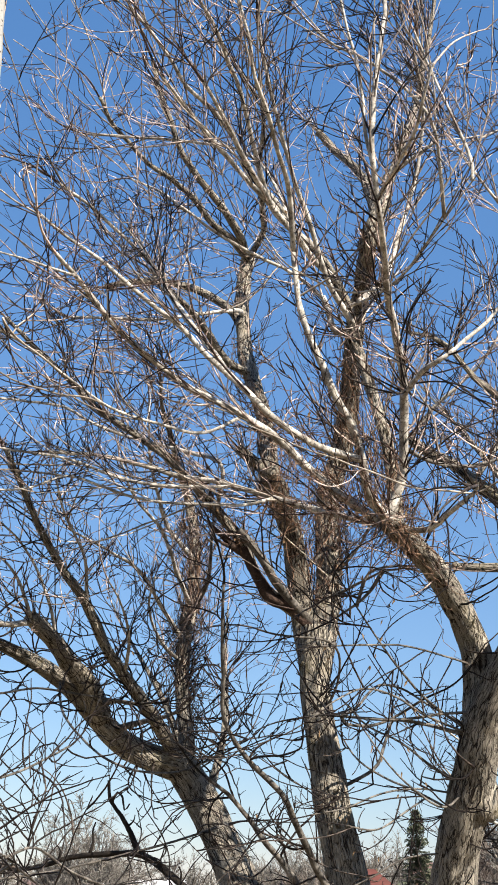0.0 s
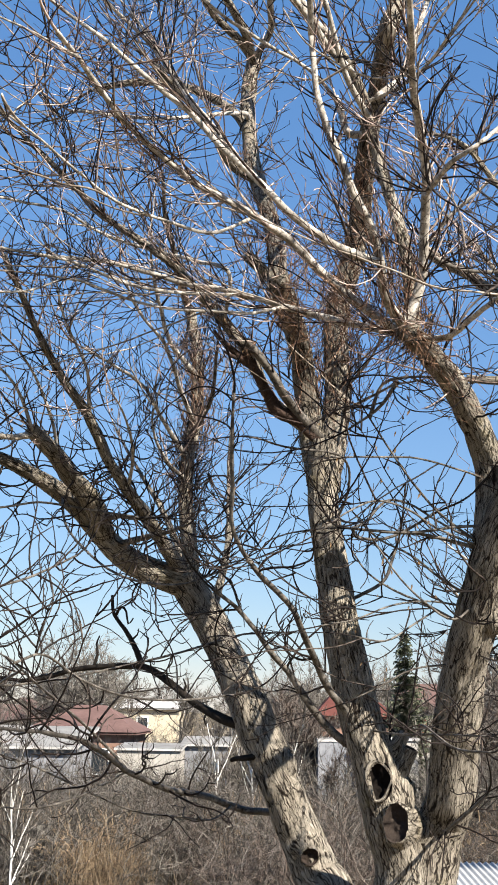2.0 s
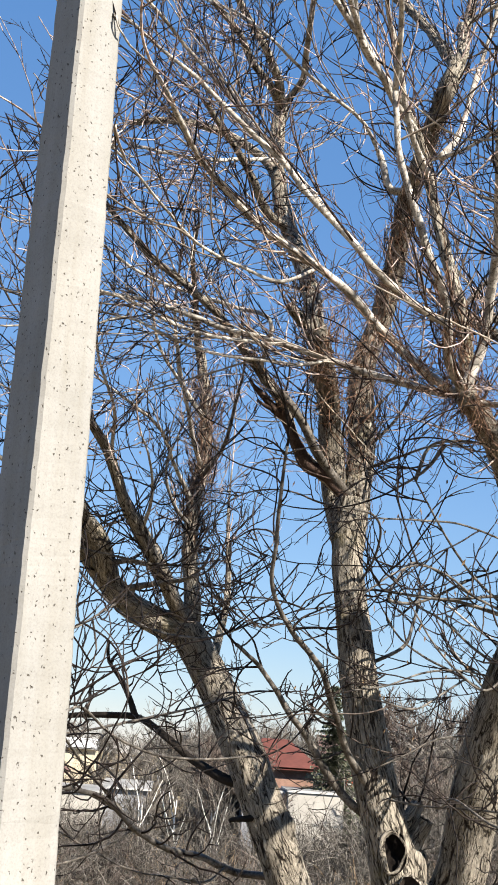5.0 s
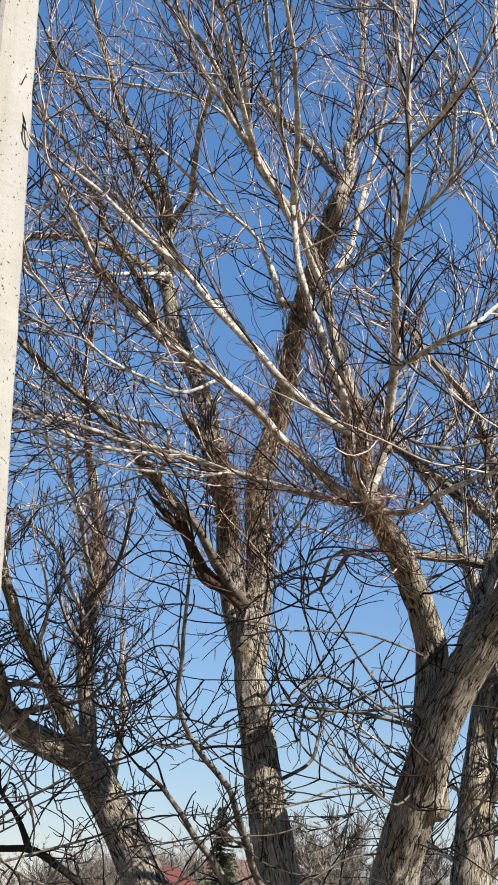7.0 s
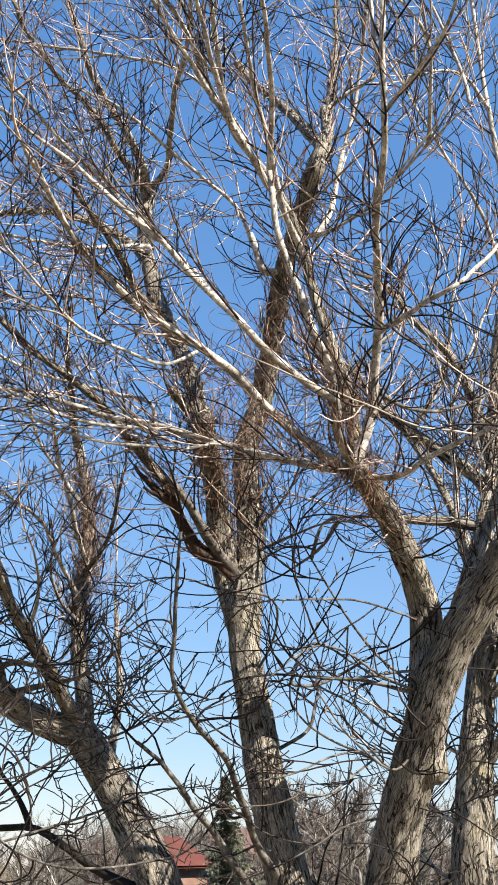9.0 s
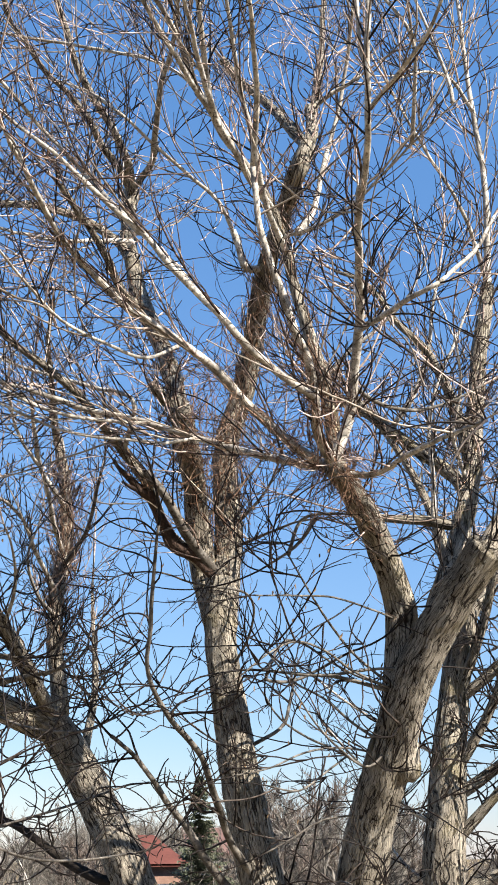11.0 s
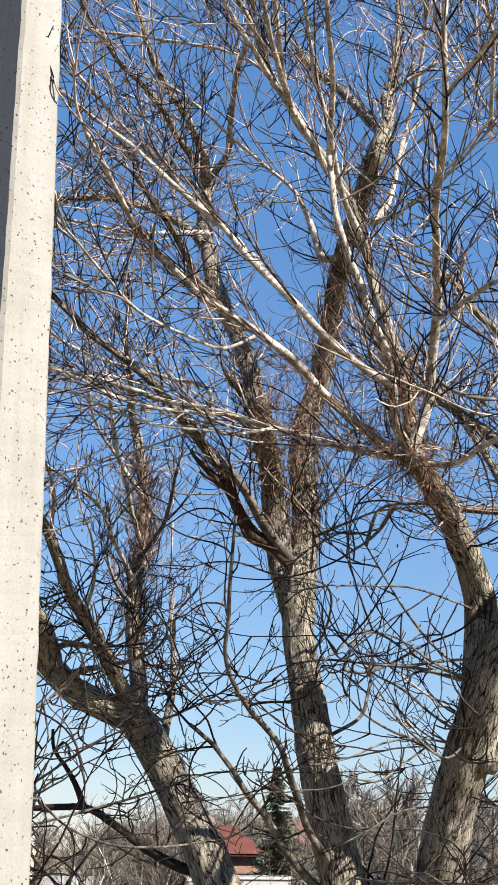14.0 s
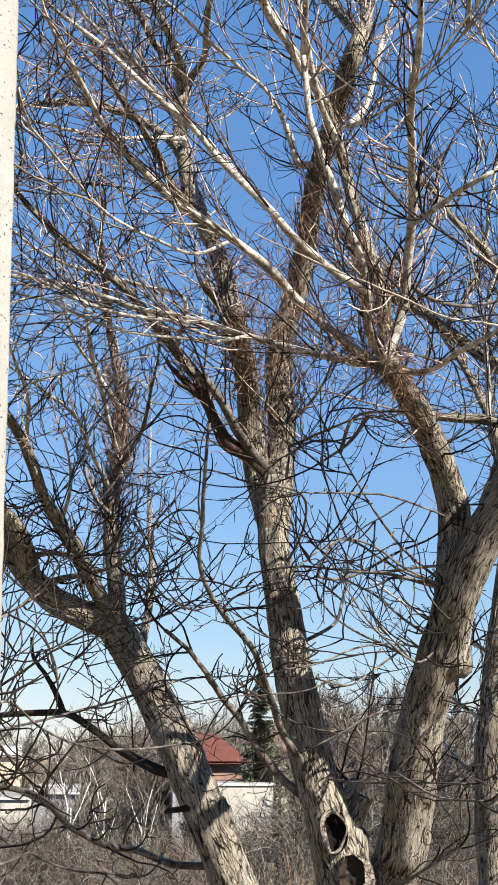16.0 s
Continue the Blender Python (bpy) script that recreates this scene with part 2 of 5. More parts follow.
limb('R', '', 0.173, 0.106, (1.22, 9.70, 4.33), (1.27, 9.53, 4.59), (1.28, 9.36, 4.86), (1.28, 9.20, 5.11), (1.30, 9.04, 5.36), (1.33, 8.88, 5.60), (1.38, 8.73, 5.84), (1.42, 8.58, 6.07), (1.48, 8.44, 6.28), (1.57, 8.30, 6.48), (1.67, 8.16, 6.67), (1.78, 8.02, 6.85))
limb('R2', '', 0.164, 0.097, (2.26, 10.60, 5.03), (2.29, 10.60, 5.40), (2.33, 10.60, 5.79), (2.38, 10.60, 6.19), (2.45, 10.60, 6.59), (2.53, 10.60, 7.01))
limb('Rdark', 'R', 0.073, 0.051, (1.51, 8.38, 6.36), (1.69, 8.55, 6.75), (1.88, 8.72, 7.17), (2.04, 8.89, 7.62), (2.15, 9.06, 8.12), (2.29, 9.23, 8.65), (2.45, 9.40, 9.22))
limb('LL', 'R', 0.118, 0.058, (1.40, 8.63, 5.99), (1.44, 8.70, 6.23), (1.45, 8.70, 6.46), (1.41, 8.63, 6.68), (1.31, 8.50, 6.87), (1.17, 8.31, 7.03), (1.00, 8.04, 7.14), (0.80, 7.71, 7.21))
limb('R1', 'LL', 0.048, 0.027, (0.86, 7.82, 7.19), (0.86, 7.92, 7.44), (0.85, 7.99, 7.71), (0.80, 8.04, 7.98), (0.74, 8.07, 8.23), (0.68, 8.07, 8.48), (0.62, 8.05, 8.73), (0.53, 8.00, 8.95), (0.40, 7.92, 9.13))
limb('R1t', 'R1', 0.024, 0.008, (0.40, 7.92, 9.13), (0.23, 7.70, 9.17), (0.11, 7.45, 9.19), (0.02, 7.20, 9.20), (-0.06, 6.96, 9.22), (-0.12, 6.73, 9.23), (-0.19, 6.50, 9.24), (-0.25, 6.29, 9.23))
limb('R3', 'LL', 0.032, 0.018, (0.80, 7.71, 7.21), (0.88, 7.65, 7.46), (0.89, 7.57, 7.62), (0.89, 7.46, 7.78), (0.88, 7.33, 7.92), (0.84, 7.18, 8.04), (0.80, 7.01, 8.14), (0.75, 6.82, 8.23), (0.71, 6.60, 8.29))
limb('R3t', 'R3', 0.019, 0.007, (0.73, 6.68, 8.26), (0.69, 6.37, 8.35), (0.65, 6.19, 8.49), (0.62, 6.08, 8.67), (0.63, 6.06, 8.91), (0.67, 6.11, 9.21), (0.72, 6.24, 9.60), (0.77, 6.45, 10.07), (0.82, 6.75, 10.65))
limb('RF', 'R3', 0.018, 0.008, (0.88, 7.38, 7.87), (0.87, 6.76, 7.69), (0.90, 6.41, 7.62), (0.98, 6.33, 7.65), (1.11, 6.40, 7.78), (1.26, 6.50, 7.96), (1.39, 6.60, 8.18))
limb('RG', 'R3t', 0.013, 0.006, (0.66, 6.20, 8.46), (0.73, 5.95, 8.49), (0.80, 5.75, 8.55), (0.82, 5.60, 8.61), (0.86, 5.50, 8.73))
limb('Zl', 'R1', 0.012, 0.004, (0.60, 8.04, 8.76), (0.77, 7.79, 8.72), (0.91, 7.53, 8.72), (1.00, 7.28, 8.75), (1.08, 7.03, 8.78), (1.15, 6.77, 8.79), (1.21, 6.52, 8.78))
limb('R4', 'LL', 0.031, 0.015, (0.82, 7.74, 7.21), (0.68, 7.54, 7.32), (0.63, 7.38, 7.49), (0.56, 7.25, 7.65), (0.46, 7.15, 7.81), (0.38, 7.07, 7.97), (0.30, 7.01, 8.15), (0.26, 6.98, 8.36), (0.24, 6.97, 8.58))
limb('R4t', 'R4', 0.018, 0.006, (0.24, 6.97, 8.58), (0.21, 6.67, 8.81), (0.15, 6.41, 8.87), (0.10, 6.20, 8.96), (0.03, 6.03, 9.06), (0.01, 5.92, 9.19), (-0.04, 5.84, 9.36), (-0.07, 5.82, 9.57))
limb('F1', 'LL', 0.029, 0.011, (0.86, 7.81, 7.19), (0.60, 7.84, 7.36), (0.36, 7.78, 7.54), (0.14, 7.69, 7.73), (-0.11, 7.55, 7.84), (-0.36, 7.39, 7.92), (-0.57, 7.18, 8.01), (-0.75, 6.94, 8.10), (-0.87, 6.66, 8.18), (-0.98, 6.35, 8.22))
limb('F2', 'R4', 0.021, 0.010, (0.63, 7.39, 7.48), (0.41, 6.98, 7.39), (0.22, 6.75, 7.41), (0.06, 6.63, 7.51), (-0.09, 6.64, 7.67), (-0.23, 6.77, 7.92), (-0.40, 7.01, 8.24), (-0.57, 7.39, 8.65), (-0.78, 7.88, 9.18))
limb('H', 'LL', 0.026, 0.012, (0.85, 7.79, 7.20), (0.59, 8.13, 7.36), (0.34, 8.35, 7.49), (0.06, 8.52, 7.63), (-0.22, 8.61, 7.74), (-0.52, 8.65, 7.80), (-0.80, 8.62, 7.88), (-1.08, 8.53, 7.91), (-1.35, 8.37, 7.87))
limb('DR', 'Rdark', 0.050, 0.010, (2.04, 8.89, 7.62), (1.94, 8.86, 8.01), (1.77, 8.82, 8.37), (1.53, 8.76, 8.58), (1.31, 8.68, 8.81), (1.06, 8.60, 8.86))
limb('DR2', 'Rdark', 0.048, 0.036, (1.97, 8.82, 7.42), (1.90, 8.90, 7.56), (1.78, 8.98, 7.69), (1.67, 9.07, 7.82), (1.54, 9.15, 7.96), (1.42, 9.23, 8.10), (1.27, 9.32, 8.21), (1.14, 9.40, 8.35))
limb('DR3', 'Rdark', 0.036, 0.025, (1.87, 8.72, 7.16), (1.70, 8.75, 7.20), (1.51, 8.77, 7.21), (1.32, 8.80, 7.23))
limb('RH1', 'LL', 0.019, 0.008, (0.87, 7.83, 7.19), (1.03, 7.69, 7.16), (1.11, 7.45, 7.17), (1.14, 7.09, 7.13), (1.13, 6.64, 7.04), (1.05, 6.07, 6.89))
limb('RH2', 'R3', 0.014, 0.007, (0.89, 7.57, 7.62), (1.07, 7.66, 7.56), (1.30, 7.76, 7.57), (1.54, 7.82, 7.66), (1.74, 7.80, 7.77))
limb('RD', 'R', 0.015, 0.008, (1.42, 8.58, 6.07), (1.03, 8.52, 6.16), (0.79, 8.46, 6.17), (0.55, 8.40, 6.18))
limb('C1', 'C', 0.100, 0.072, (0.42, 9.39, 6.61), (0.37, 9.65, 6.91), (0.34, 9.75, 7.19), (0.30, 9.73, 7.46), (0.26, 9.58, 7.68), (0.17, 9.32, 7.85), (0.08, 8.93, 7.96))
limb('C1u', 'C1', 0.063, 0.065, (0.10, 9.04, 7.93), (0.09, 9.33, 8.28), (0.04, 9.63, 8.64), (-0.04, 9.94, 9.02), (-0.12, 10.24, 9.42), (-0.16, 10.56, 9.87), (-0.17, 10.88, 10.35), (-0.13, 11.21, 10.86))
limb('C1w', 'C1u', 0.033, 0.014, (-0.13, 11.21, 10.86), (0.01, 10.83, 10.92), (0.01, 10.46, 10.96), (-0.00, 10.08, 10.99), (-0.00, 9.71, 11.00), (0.03, 9.33, 10.99), (0.03, 8.95, 10.96), (0.00, 8.58, 10.91))
limb('P1', 'C1u', 0.043, 0.014, (-0.13, 11.20, 10.85), (-0.26, 10.71, 10.77), (-0.44, 10.28, 10.72), (-0.57, 9.90, 10.72), (-0.73, 9.58, 10.71), (-0.90, 9.31, 10.69), (-1.03, 9.09, 10.73), (-1.15, 8.93, 10.81), (-1.24, 8.81, 10.96))
limb('P8', 'C1u', 0.046, 0.016, (-0.13, 11.14, 10.76), (-0.20, 10.66, 10.80), (-0.35, 10.29, 10.88), (-0.52, 10.00, 10.96), (-0.67, 9.79, 11.10), (-0.76, 9.65, 11.31), (-0.86, 9.58, 11.58), (-0.94, 9.59, 11.91))
limb('C2', 'C', 0.110, 0.068, (0.42, 9.39, 6.61), (0.50, 9.69, 6.99), (0.55, 9.87, 7.37), (0.54, 9.96, 7.75), (0.56, 9.98, 8.12), (0.66, 9.92, 8.45), (0.71, 9.78, 8.76), (0.73, 9.56, 9.03), (0.75, 9.27, 9.24))
limb('C2u', 'C2', 0.066, 0.056, (0.75, 9.27, 9.24), (0.78, 8.67, 9.42), (0.78, 8.36, 9.44), (0.85, 8.34, 9.63))
limb('C2l', 'C2u', 0.045, 0.032, (0.84, 8.34, 9.62), (0.86, 9.15, 10.34), (0.80, 9.64, 10.85), (0.65, 9.87, 11.17), (0.49, 9.84, 11.35))
limb('C2s', 'C2u', 0.045, 0.040, (0.85, 8.34, 9.63), (0.91, 8.49, 9.82), (0.95, 8.64, 10.02), (0.98, 8.80, 10.23))
limb('C2r', 'C2u', 0.036, 0.017, (0.85, 8.34, 9.63), (1.14, 9.20, 10.79), (1.33, 9.84, 11.54), (1.47, 10.34, 12.26), (1.60, 10.70, 12.92), (1.70, 10.90, 13.50), (1.77, 10.97, 13.98))
limb('C2k', 'C2s', 0.020, 0.012, (0.98, 8.80, 10.23), (1.13, 8.73, 10.33), (1.23, 8.67, 10.37), (1.31, 8.60, 10.41))
limb('G', 'C', 0.044, 0.013, (0.42, 9.43, 6.94), (0.06, 9.30, 7.20), (-0.09, 9.15, 7.47), (-0.30, 9.00, 7.69), (-0.52, 8.85, 7.91), (-0.76, 8.71, 8.08), (-1.02, 8.57, 8.21), (-1.24, 8.44, 8.39), (-1.45, 8.30, 8.57), (-1.66, 8.17, 8.75))
limb('Gd', 'C', 0.046, 0.030, (0.40, 9.42, 6.93), (0.25, 9.36, 7.06), (0.12, 9.31, 7.11), (0.04, 9.27, 7.22), (-0.02, 9.21, 7.31), (-0.09, 9.15, 7.44))
limb('G2', 'C', 0.035, 0.027, (0.42, 9.43, 6.94), (0.19, 9.27, 7.17), (0.10, 9.16, 7.29), (-0.00, 9.10, 7.42), (-0.11, 9.08, 7.55))
limb('Gs', 'G', 0.031, 0.012, (-0.06, 9.18, 7.40), (-0.15, 9.13, 7.44), (-0.22, 9.08, 7.50), (-0.30, 9.02, 7.56), (-0.33, 9.00, 7.60))
limb('Gs2', 'Gs', 0.022, 0.009, (-0.12, 9.15, 7.43), (-0.14, 9.10, 7.52), (-0.16, 9.07, 7.59))
limb('Gs3', 'Gs', 0.020, 0.008, (-0.15, 9.13, 7.44), (-0.22, 9.08, 7.44), (-0.27, 9.05, 7.47))
limb('Ck', 'C1', 0.050, 0.036, (0.20, 9.40, 7.80), (0.18, 9.20, 7.92), (0.03, 9.00, 7.99), (-0.11, 8.80, 8.05))
limb('Ck2', 'C2', 0.033, 0.025, (0.75, 9.32, 9.20), (0.60, 9.32, 9.20), (0.55, 9.32, 9.34), (0.50, 9.32, 9.49))
limb('F9', 'C1u', 0.046, 0.027, (-0.14, 10.42, 9.66), (-0.22, 10.59, 9.96), (-0.42, 10.68, 10.17), (-0.64, 10.70, 10.29), (-0.88, 10.63, 10.31), (-1.12, 10.50, 10.24), (-1.34, 10.28, 10.08))
limb('F9b', 'C1u', 0.039, 0.018, (-0.06, 10.02, 9.13), (-0.27, 9.73, 9.15), (-0.38, 9.45, 9.23), (-0.50, 9.17, 9.29), (-0.64, 8.88, 9.32), (-0.76, 8.60, 9.34))
limb('F8', 'C1u', 0.021, 0.008, (-0.16, 10.64, 9.98), (-0.19, 10.12, 9.77), (-0.49, 9.58, 9.47), (-0.76, 9.02, 9.15), (-0.98, 8.45, 8.88), (-1.16, 7.86, 8.60))
limb('P3', 'F2', 0.016, 0.008, (-0.05, 6.64, 7.63), (-0.20, 6.59, 7.75), (-0.34, 6.56, 7.90), (-0.49, 6.54, 8.02), (-0.64, 6.52, 8.15), (-0.80, 6.51, 8.29), (-0.96, 6.51, 8.41), (-1.12, 6.53, 8.56))
limb('P4', 'F2', 0.017, 0.009, (-0.34, 6.93, 8.12), (-0.46, 7.28, 8.44), (-0.58, 7.47, 8.72), (-0.73, 7.54, 8.92), (-0.88, 7.49, 9.05), (-1.02, 7.32, 9.11), (-1.14, 7.02, 9.07))
limb('P6', 'Ck2', 0.016, 0.007, (0.50, 9.32, 9.49), (0.27, 8.50, 9.25), (0.00, 7.94, 9.10), (-0.22, 7.60, 9.05), (-0.41, 7.47, 9.14), (-0.60, 7.56, 9.34), (-0.83, 7.87, 9.63))
limb('P7', 'R1t', 0.014, 0.010, (0.27, 7.76, 9.16), (0.17, 8.07, 9.61), (0.04, 8.30, 10.01), (-0.17, 8.49, 10.28), (-0.44, 8.64, 10.43), (-0.73, 8.74, 10.53), (-1.01, 8.79, 10.59), (-1.29, 8.79, 10.61))
limb('Q1', 'P7', 0.022, 0.008, (0.26, 7.81, 9.23), (0.11, 7.63, 9.34), (-0.03, 7.46, 9.43), (-0.12, 7.28, 9.54), (-0.24, 7.11, 9.62), (-0.39, 6.93, 9.67), (-0.49, 6.76, 9.75), (-0.60, 6.58, 9.81), (-0.70, 6.41, 9.86))
limb('Q2', 'R1t', 0.022, 0.008, (0.24, 7.72, 9.17), (0.12, 7.51, 9.18), (0.04, 7.31, 9.33), (-0.02, 7.10, 9.48), (-0.08, 6.89, 9.62), (-0.16, 6.68, 9.73), (-0.25, 6.47, 9.83), (-0.36, 6.26, 9.89))
limb('Q3', 'R1', 0.024, 0.009, (0.54, 8.00, 8.93), (0.39, 7.82, 8.99), (0.25, 7.64, 9.09), (0.11, 7.46, 9.17), (-0.03, 7.28, 9.24), (-0.16, 7.09, 9.30), (-0.29, 6.91, 9.36), (-0.40, 6.73, 9.41), (-0.50, 6.55, 9.45))
limb('Q4', 'R1', 0.021, 0.009, (0.64, 8.05, 8.65), (0.48, 7.84, 8.84), (0.37, 7.63, 9.09), (0.26, 7.42, 9.32), (0.17, 7.20, 9.54), (0.09, 6.99, 9.75), (0.03, 6.78, 9.95))
limb('Q5', 'R3t', 0.011, 0.006, (0.63, 6.13, 8.59), (0.59, 6.10, 8.77), (0.58, 6.07, 8.97), (0.55, 6.03, 9.16), (0.50, 6.00, 9.36), (0.46, 5.97, 9.56))
limb('Q6', 'Zl', 0.012, 0.006, (1.10, 6.94, 8.78), (1.01, 6.55, 9.09), (0.87, 6.50, 9.31), (0.66, 6.45, 9.47), (0.42, 6.40, 9.58), (0.23, 6.35, 9.77))
limb('Q7', 'Rdark', 0.030, 0.012, (2.45, 9.40, 9.22), (2.47, 9.35, 10.04), (2.41, 9.30, 10.50), (2.35, 9.25, 11.03), (2.30, 9.20, 11.57), (2.31, 9.20, 12.12))
limb('Q10', 'Q7', 0.018, 0.007, (2.39, 9.28, 10.67), (2.20, 9.20, 10.89), (1.95, 9.10, 10.86), (1.68, 9.00, 10.69))
limb('Q8', 'Rdark', 0.019, 0.008, (2.45, 9.40, 9.22), (2.18, 9.08, 9.64), (1.79, 8.77, 9.98), (1.43, 8.45, 10.29))
limb('Q9', 'Zl', 0.011, 0.006, (1.20, 6.56, 8.79), (1.21, 6.62, 8.97), (1.12, 6.60, 9.22), (1.02, 6.58, 9.48), (0.93, 6.57, 9.75))
limb('U1', 'Zl', 0.024, 0.010, (0.68, 7.92, 8.74), (0.91, 8.47, 9.23), (1.06, 8.74, 9.78), (1.19, 8.82, 10.25), (1.24, 8.72, 10.61), (1.22, 8.43, 10.83), (1.13, 7.96, 10.87))
limb('F4', 'G', 0.016, 0.008, (-0.27, 9.03, 7.65), (-0.23, 8.77, 7.92), (-0.47, 9.11, 8.13), (-0.73, 9.28, 8.26), (-0.98, 9.29, 8.33), (-1.19, 9.14, 8.37), (-1.35, 8.83, 8.37), (-1.49, 8.36, 8.22), (-1.56, 7.73, 7.99))
limb('F6', 'H', 0.012, 0.006, (0.14, 8.47, 7.59), (-0.06, 8.33, 7.50), (-0.29, 8.19, 7.46), (-0.51, 8.04, 7.42), (-0.72, 7.90, 7.41), (-0.91, 7.76, 7.44), (-1.09, 7.62, 7.45), (-1.27, 7.48, 7.33), (-1.44, 7.33, 7.27))
limb('F7', 'H', 0.013, 0.006, (-0.16, 8.59, 7.71), (-0.38, 8.36, 7.63), (-0.63, 8.13, 7.57), (-0.87, 7.89, 7.55), (-1.08, 7.66, 7.57), (-1.29, 7.43, 7.53), (-1.48, 7.20, 7.49))
limb('F10', 'F1', 0.011, 0.005, (-0.06, 7.58, 7.81), (-0.27, 7.29, 7.60), (-0.50, 6.99, 7.54), (-0.71, 6.69, 7.51), (-0.86, 6.39, 7.53), (-0.99, 6.09, 7.55), (-1.10, 5.79, 7.53))
limb('L1a', 'Ls', 0.126, 0.028, (-0.59, 10.96, 6.10), (-0.84, 10.83, 6.17), (-1.07, 10.75, 6.28), (-1.25, 10.63, 6.44), (-1.41, 10.48, 6.61), (-1.58, 10.30, 6.74), (-1.76, 10.09, 6.83), (-1.94, 9.84, 6.89), (-2.10, 9.56, 6.93))
limb('L1b', 'L1a', 0.097, 0.052, (-1.25, 10.63, 6.44), (-1.30, 10.35, 6.64), (-1.41, 10.07, 6.78), (-1.51, 9.78, 6.91), (-1.62, 9.50, 7.01))
limb('L1c', 'L1b', 0.028, 0.009, (-1.60, 9.57, 6.99), (-1.78, 9.38, 6.93), (-1.90, 9.19, 6.97), (-2.00, 9.00, 7.03))
limb('L2', 'Ls', 0.063, 0.016, (-0.61, 10.94, 6.13), (-0.80, 10.53, 6.43), (-0.97, 10.15, 6.66), (-1.12, 9.81, 6.88), (-1.23, 9.50, 7.12), (-1.37, 9.22, 7.31), (-1.49, 8.97, 7.52), (-1.58, 8.75, 7.74), (-1.68, 8.56, 7.95))
limb('L3', 'Ls', 0.073, 0.041, (-0.57, 10.98, 6.06), (-0.58, 11.01, 6.35), (-0.62, 11.05, 6.64), (-0.64, 11.12, 6.95), (-0.62, 11.21, 7.26), (-0.58, 11.31, 7.58), (-0.58, 11.43, 7.92), (-0.61, 11.56, 8.28), (-0.68, 11.72, 8.65))
limb('L3t', 'L3', 0.038, 0.010, (-0.68, 11.71, 8.61), (-0.73, 11.18, 8.73), (-0.76, 10.65, 8.83), (-0.79, 10.13, 8.89), (-0.76, 9.60, 8.94))
limb('Lx', 'L1a', 0.030, 0.012, (-1.16, 10.69, 6.36), (-0.92, 10.46, 6.39), (-0.73, 10.23, 6.40), (-0.56, 10.00, 6.42))
limb('Lx2', 'L1a', 0.027, 0.010, (-1.32, 10.56, 6.52), (-1.09, 10.34, 6.54), (-0.95, 10.12, 6.49), (-0.82, 9.90, 6.46))
limb('D', 'Ls', 0.040, 0.010, (0.00, 10.58, 4.97), (-0.27, 10.65, 5.04), (-0.48, 10.85, 5.15), (-0.67, 11.00, 5.28), (-0.82, 11.10, 5.39), (-0.98, 11.20, 5.45), (-1.25, 11.20, 5.44), (-1.48, 11.20, 5.42), (-1.71, 11.20, 5.35), (-1.93, 11.20, 5.32), (-2.17, 11.20, 5.35), (-2.44, 11.20, 5.39))
limb('D2', 'D', 0.026, 0.012, (-0.95, 11.20, 5.43), (-1.03, 11.20, 5.62), (-1.11, 11.20, 5.75), (-1.20, 11.20, 5.86), (-1.22, 11.20, 6.02))
limb('D3', 'D', 0.016, 0.006, (-1.35, 11.20, 5.43), (-1.32, 11.20, 5.54), (-1.33, 11.20, 5.62), (-1.31, 11.20, 5.69))
limb('D4', 'D2', 0.013, 0.006, (-1.19, 11.20, 5.85), (-1.14, 11.15, 5.92), (-1.09, 11.10, 5.88), (-1.07, 11.10, 5.78), (-1.03, 11.10, 5.83))
limb('D5', 'D', 0.012, 0.005, (-0.60, 10.95, 5.23), (-0.58, 10.92, 5.30), (-0.60, 10.90, 5.35))
limb('D6', 'D', 0.012, 0.005, (-0.40, 10.78, 5.11), (-0.42, 10.74, 5.04), (-0.40, 10.72, 4.99))
limb('D7', 'D', 0.010, 0.004, (-1.60, 11.20, 5.39), (-1.58, 11.18, 5.46), (-1.61, 11.17, 5.51))
limb('D8', 'D2', 0.010, 0.004, (-1.05, 11.20, 5.66), (-1.00, 11.18, 5.70), (-0.99, 11.17, 5.75))
limb('B1', 'Ls', 0.030, 0.006, (0.25, 10.55, 4.38), (-0.10, 10.87, 4.37), (-0.38, 10.37, 4.50), (-0.63, 9.82, 4.58), (-0.83, 9.21, 4.72), (-0.96, 8.55, 4.89), (-1.08, 7.83, 4.97), (-1.15, 7.07, 5.00), (-1.15, 6.25, 5.02))
limb('B1b', 'B1', 0.011, 0.003, (-0.82, 9.25, 4.71), (-0.96, 9.22, 4.86), (-1.08, 8.99, 5.00), (-1.17, 8.55, 5.13), (-1.21, 7.91, 5.24), (-1.17, 7.06, 5.32), (-1.07, 6.01, 5.34))
limb('B1c', 'B1', 0.008, 0.005, (-0.83, 9.22, 4.72), (-1.08, 8.88, 4.58), (-1.31, 8.54, 4.53), (-1.53, 8.20, 4.58))
limb('B1d', 'B1', 0.008, 0.005, (-0.20, 10.70, 4.41), (-0.34, 10.45, 4.33), (-0.59, 10.20, 4.37), (-0.82, 9.95, 4.41), (-1.03, 9.70, 4.51), (-1.22, 9.45, 4.62), (-1.40, 9.20, 4.73), (-1.57, 8.95, 4.81))
limb('B2', 'C', 0.032, 0.011, (0.75, 9.42, 4.79), (0.57, 9.42, 4.92), (0.43, 9.41, 5.04), (0.31, 9.37, 5.19), (0.20, 9.32, 5.35), (0.08, 9.25, 5.48), (-0.03, 9.16, 5.63), (-0.16, 9.06, 5.76), (-0.30, 8.94, 5.86))
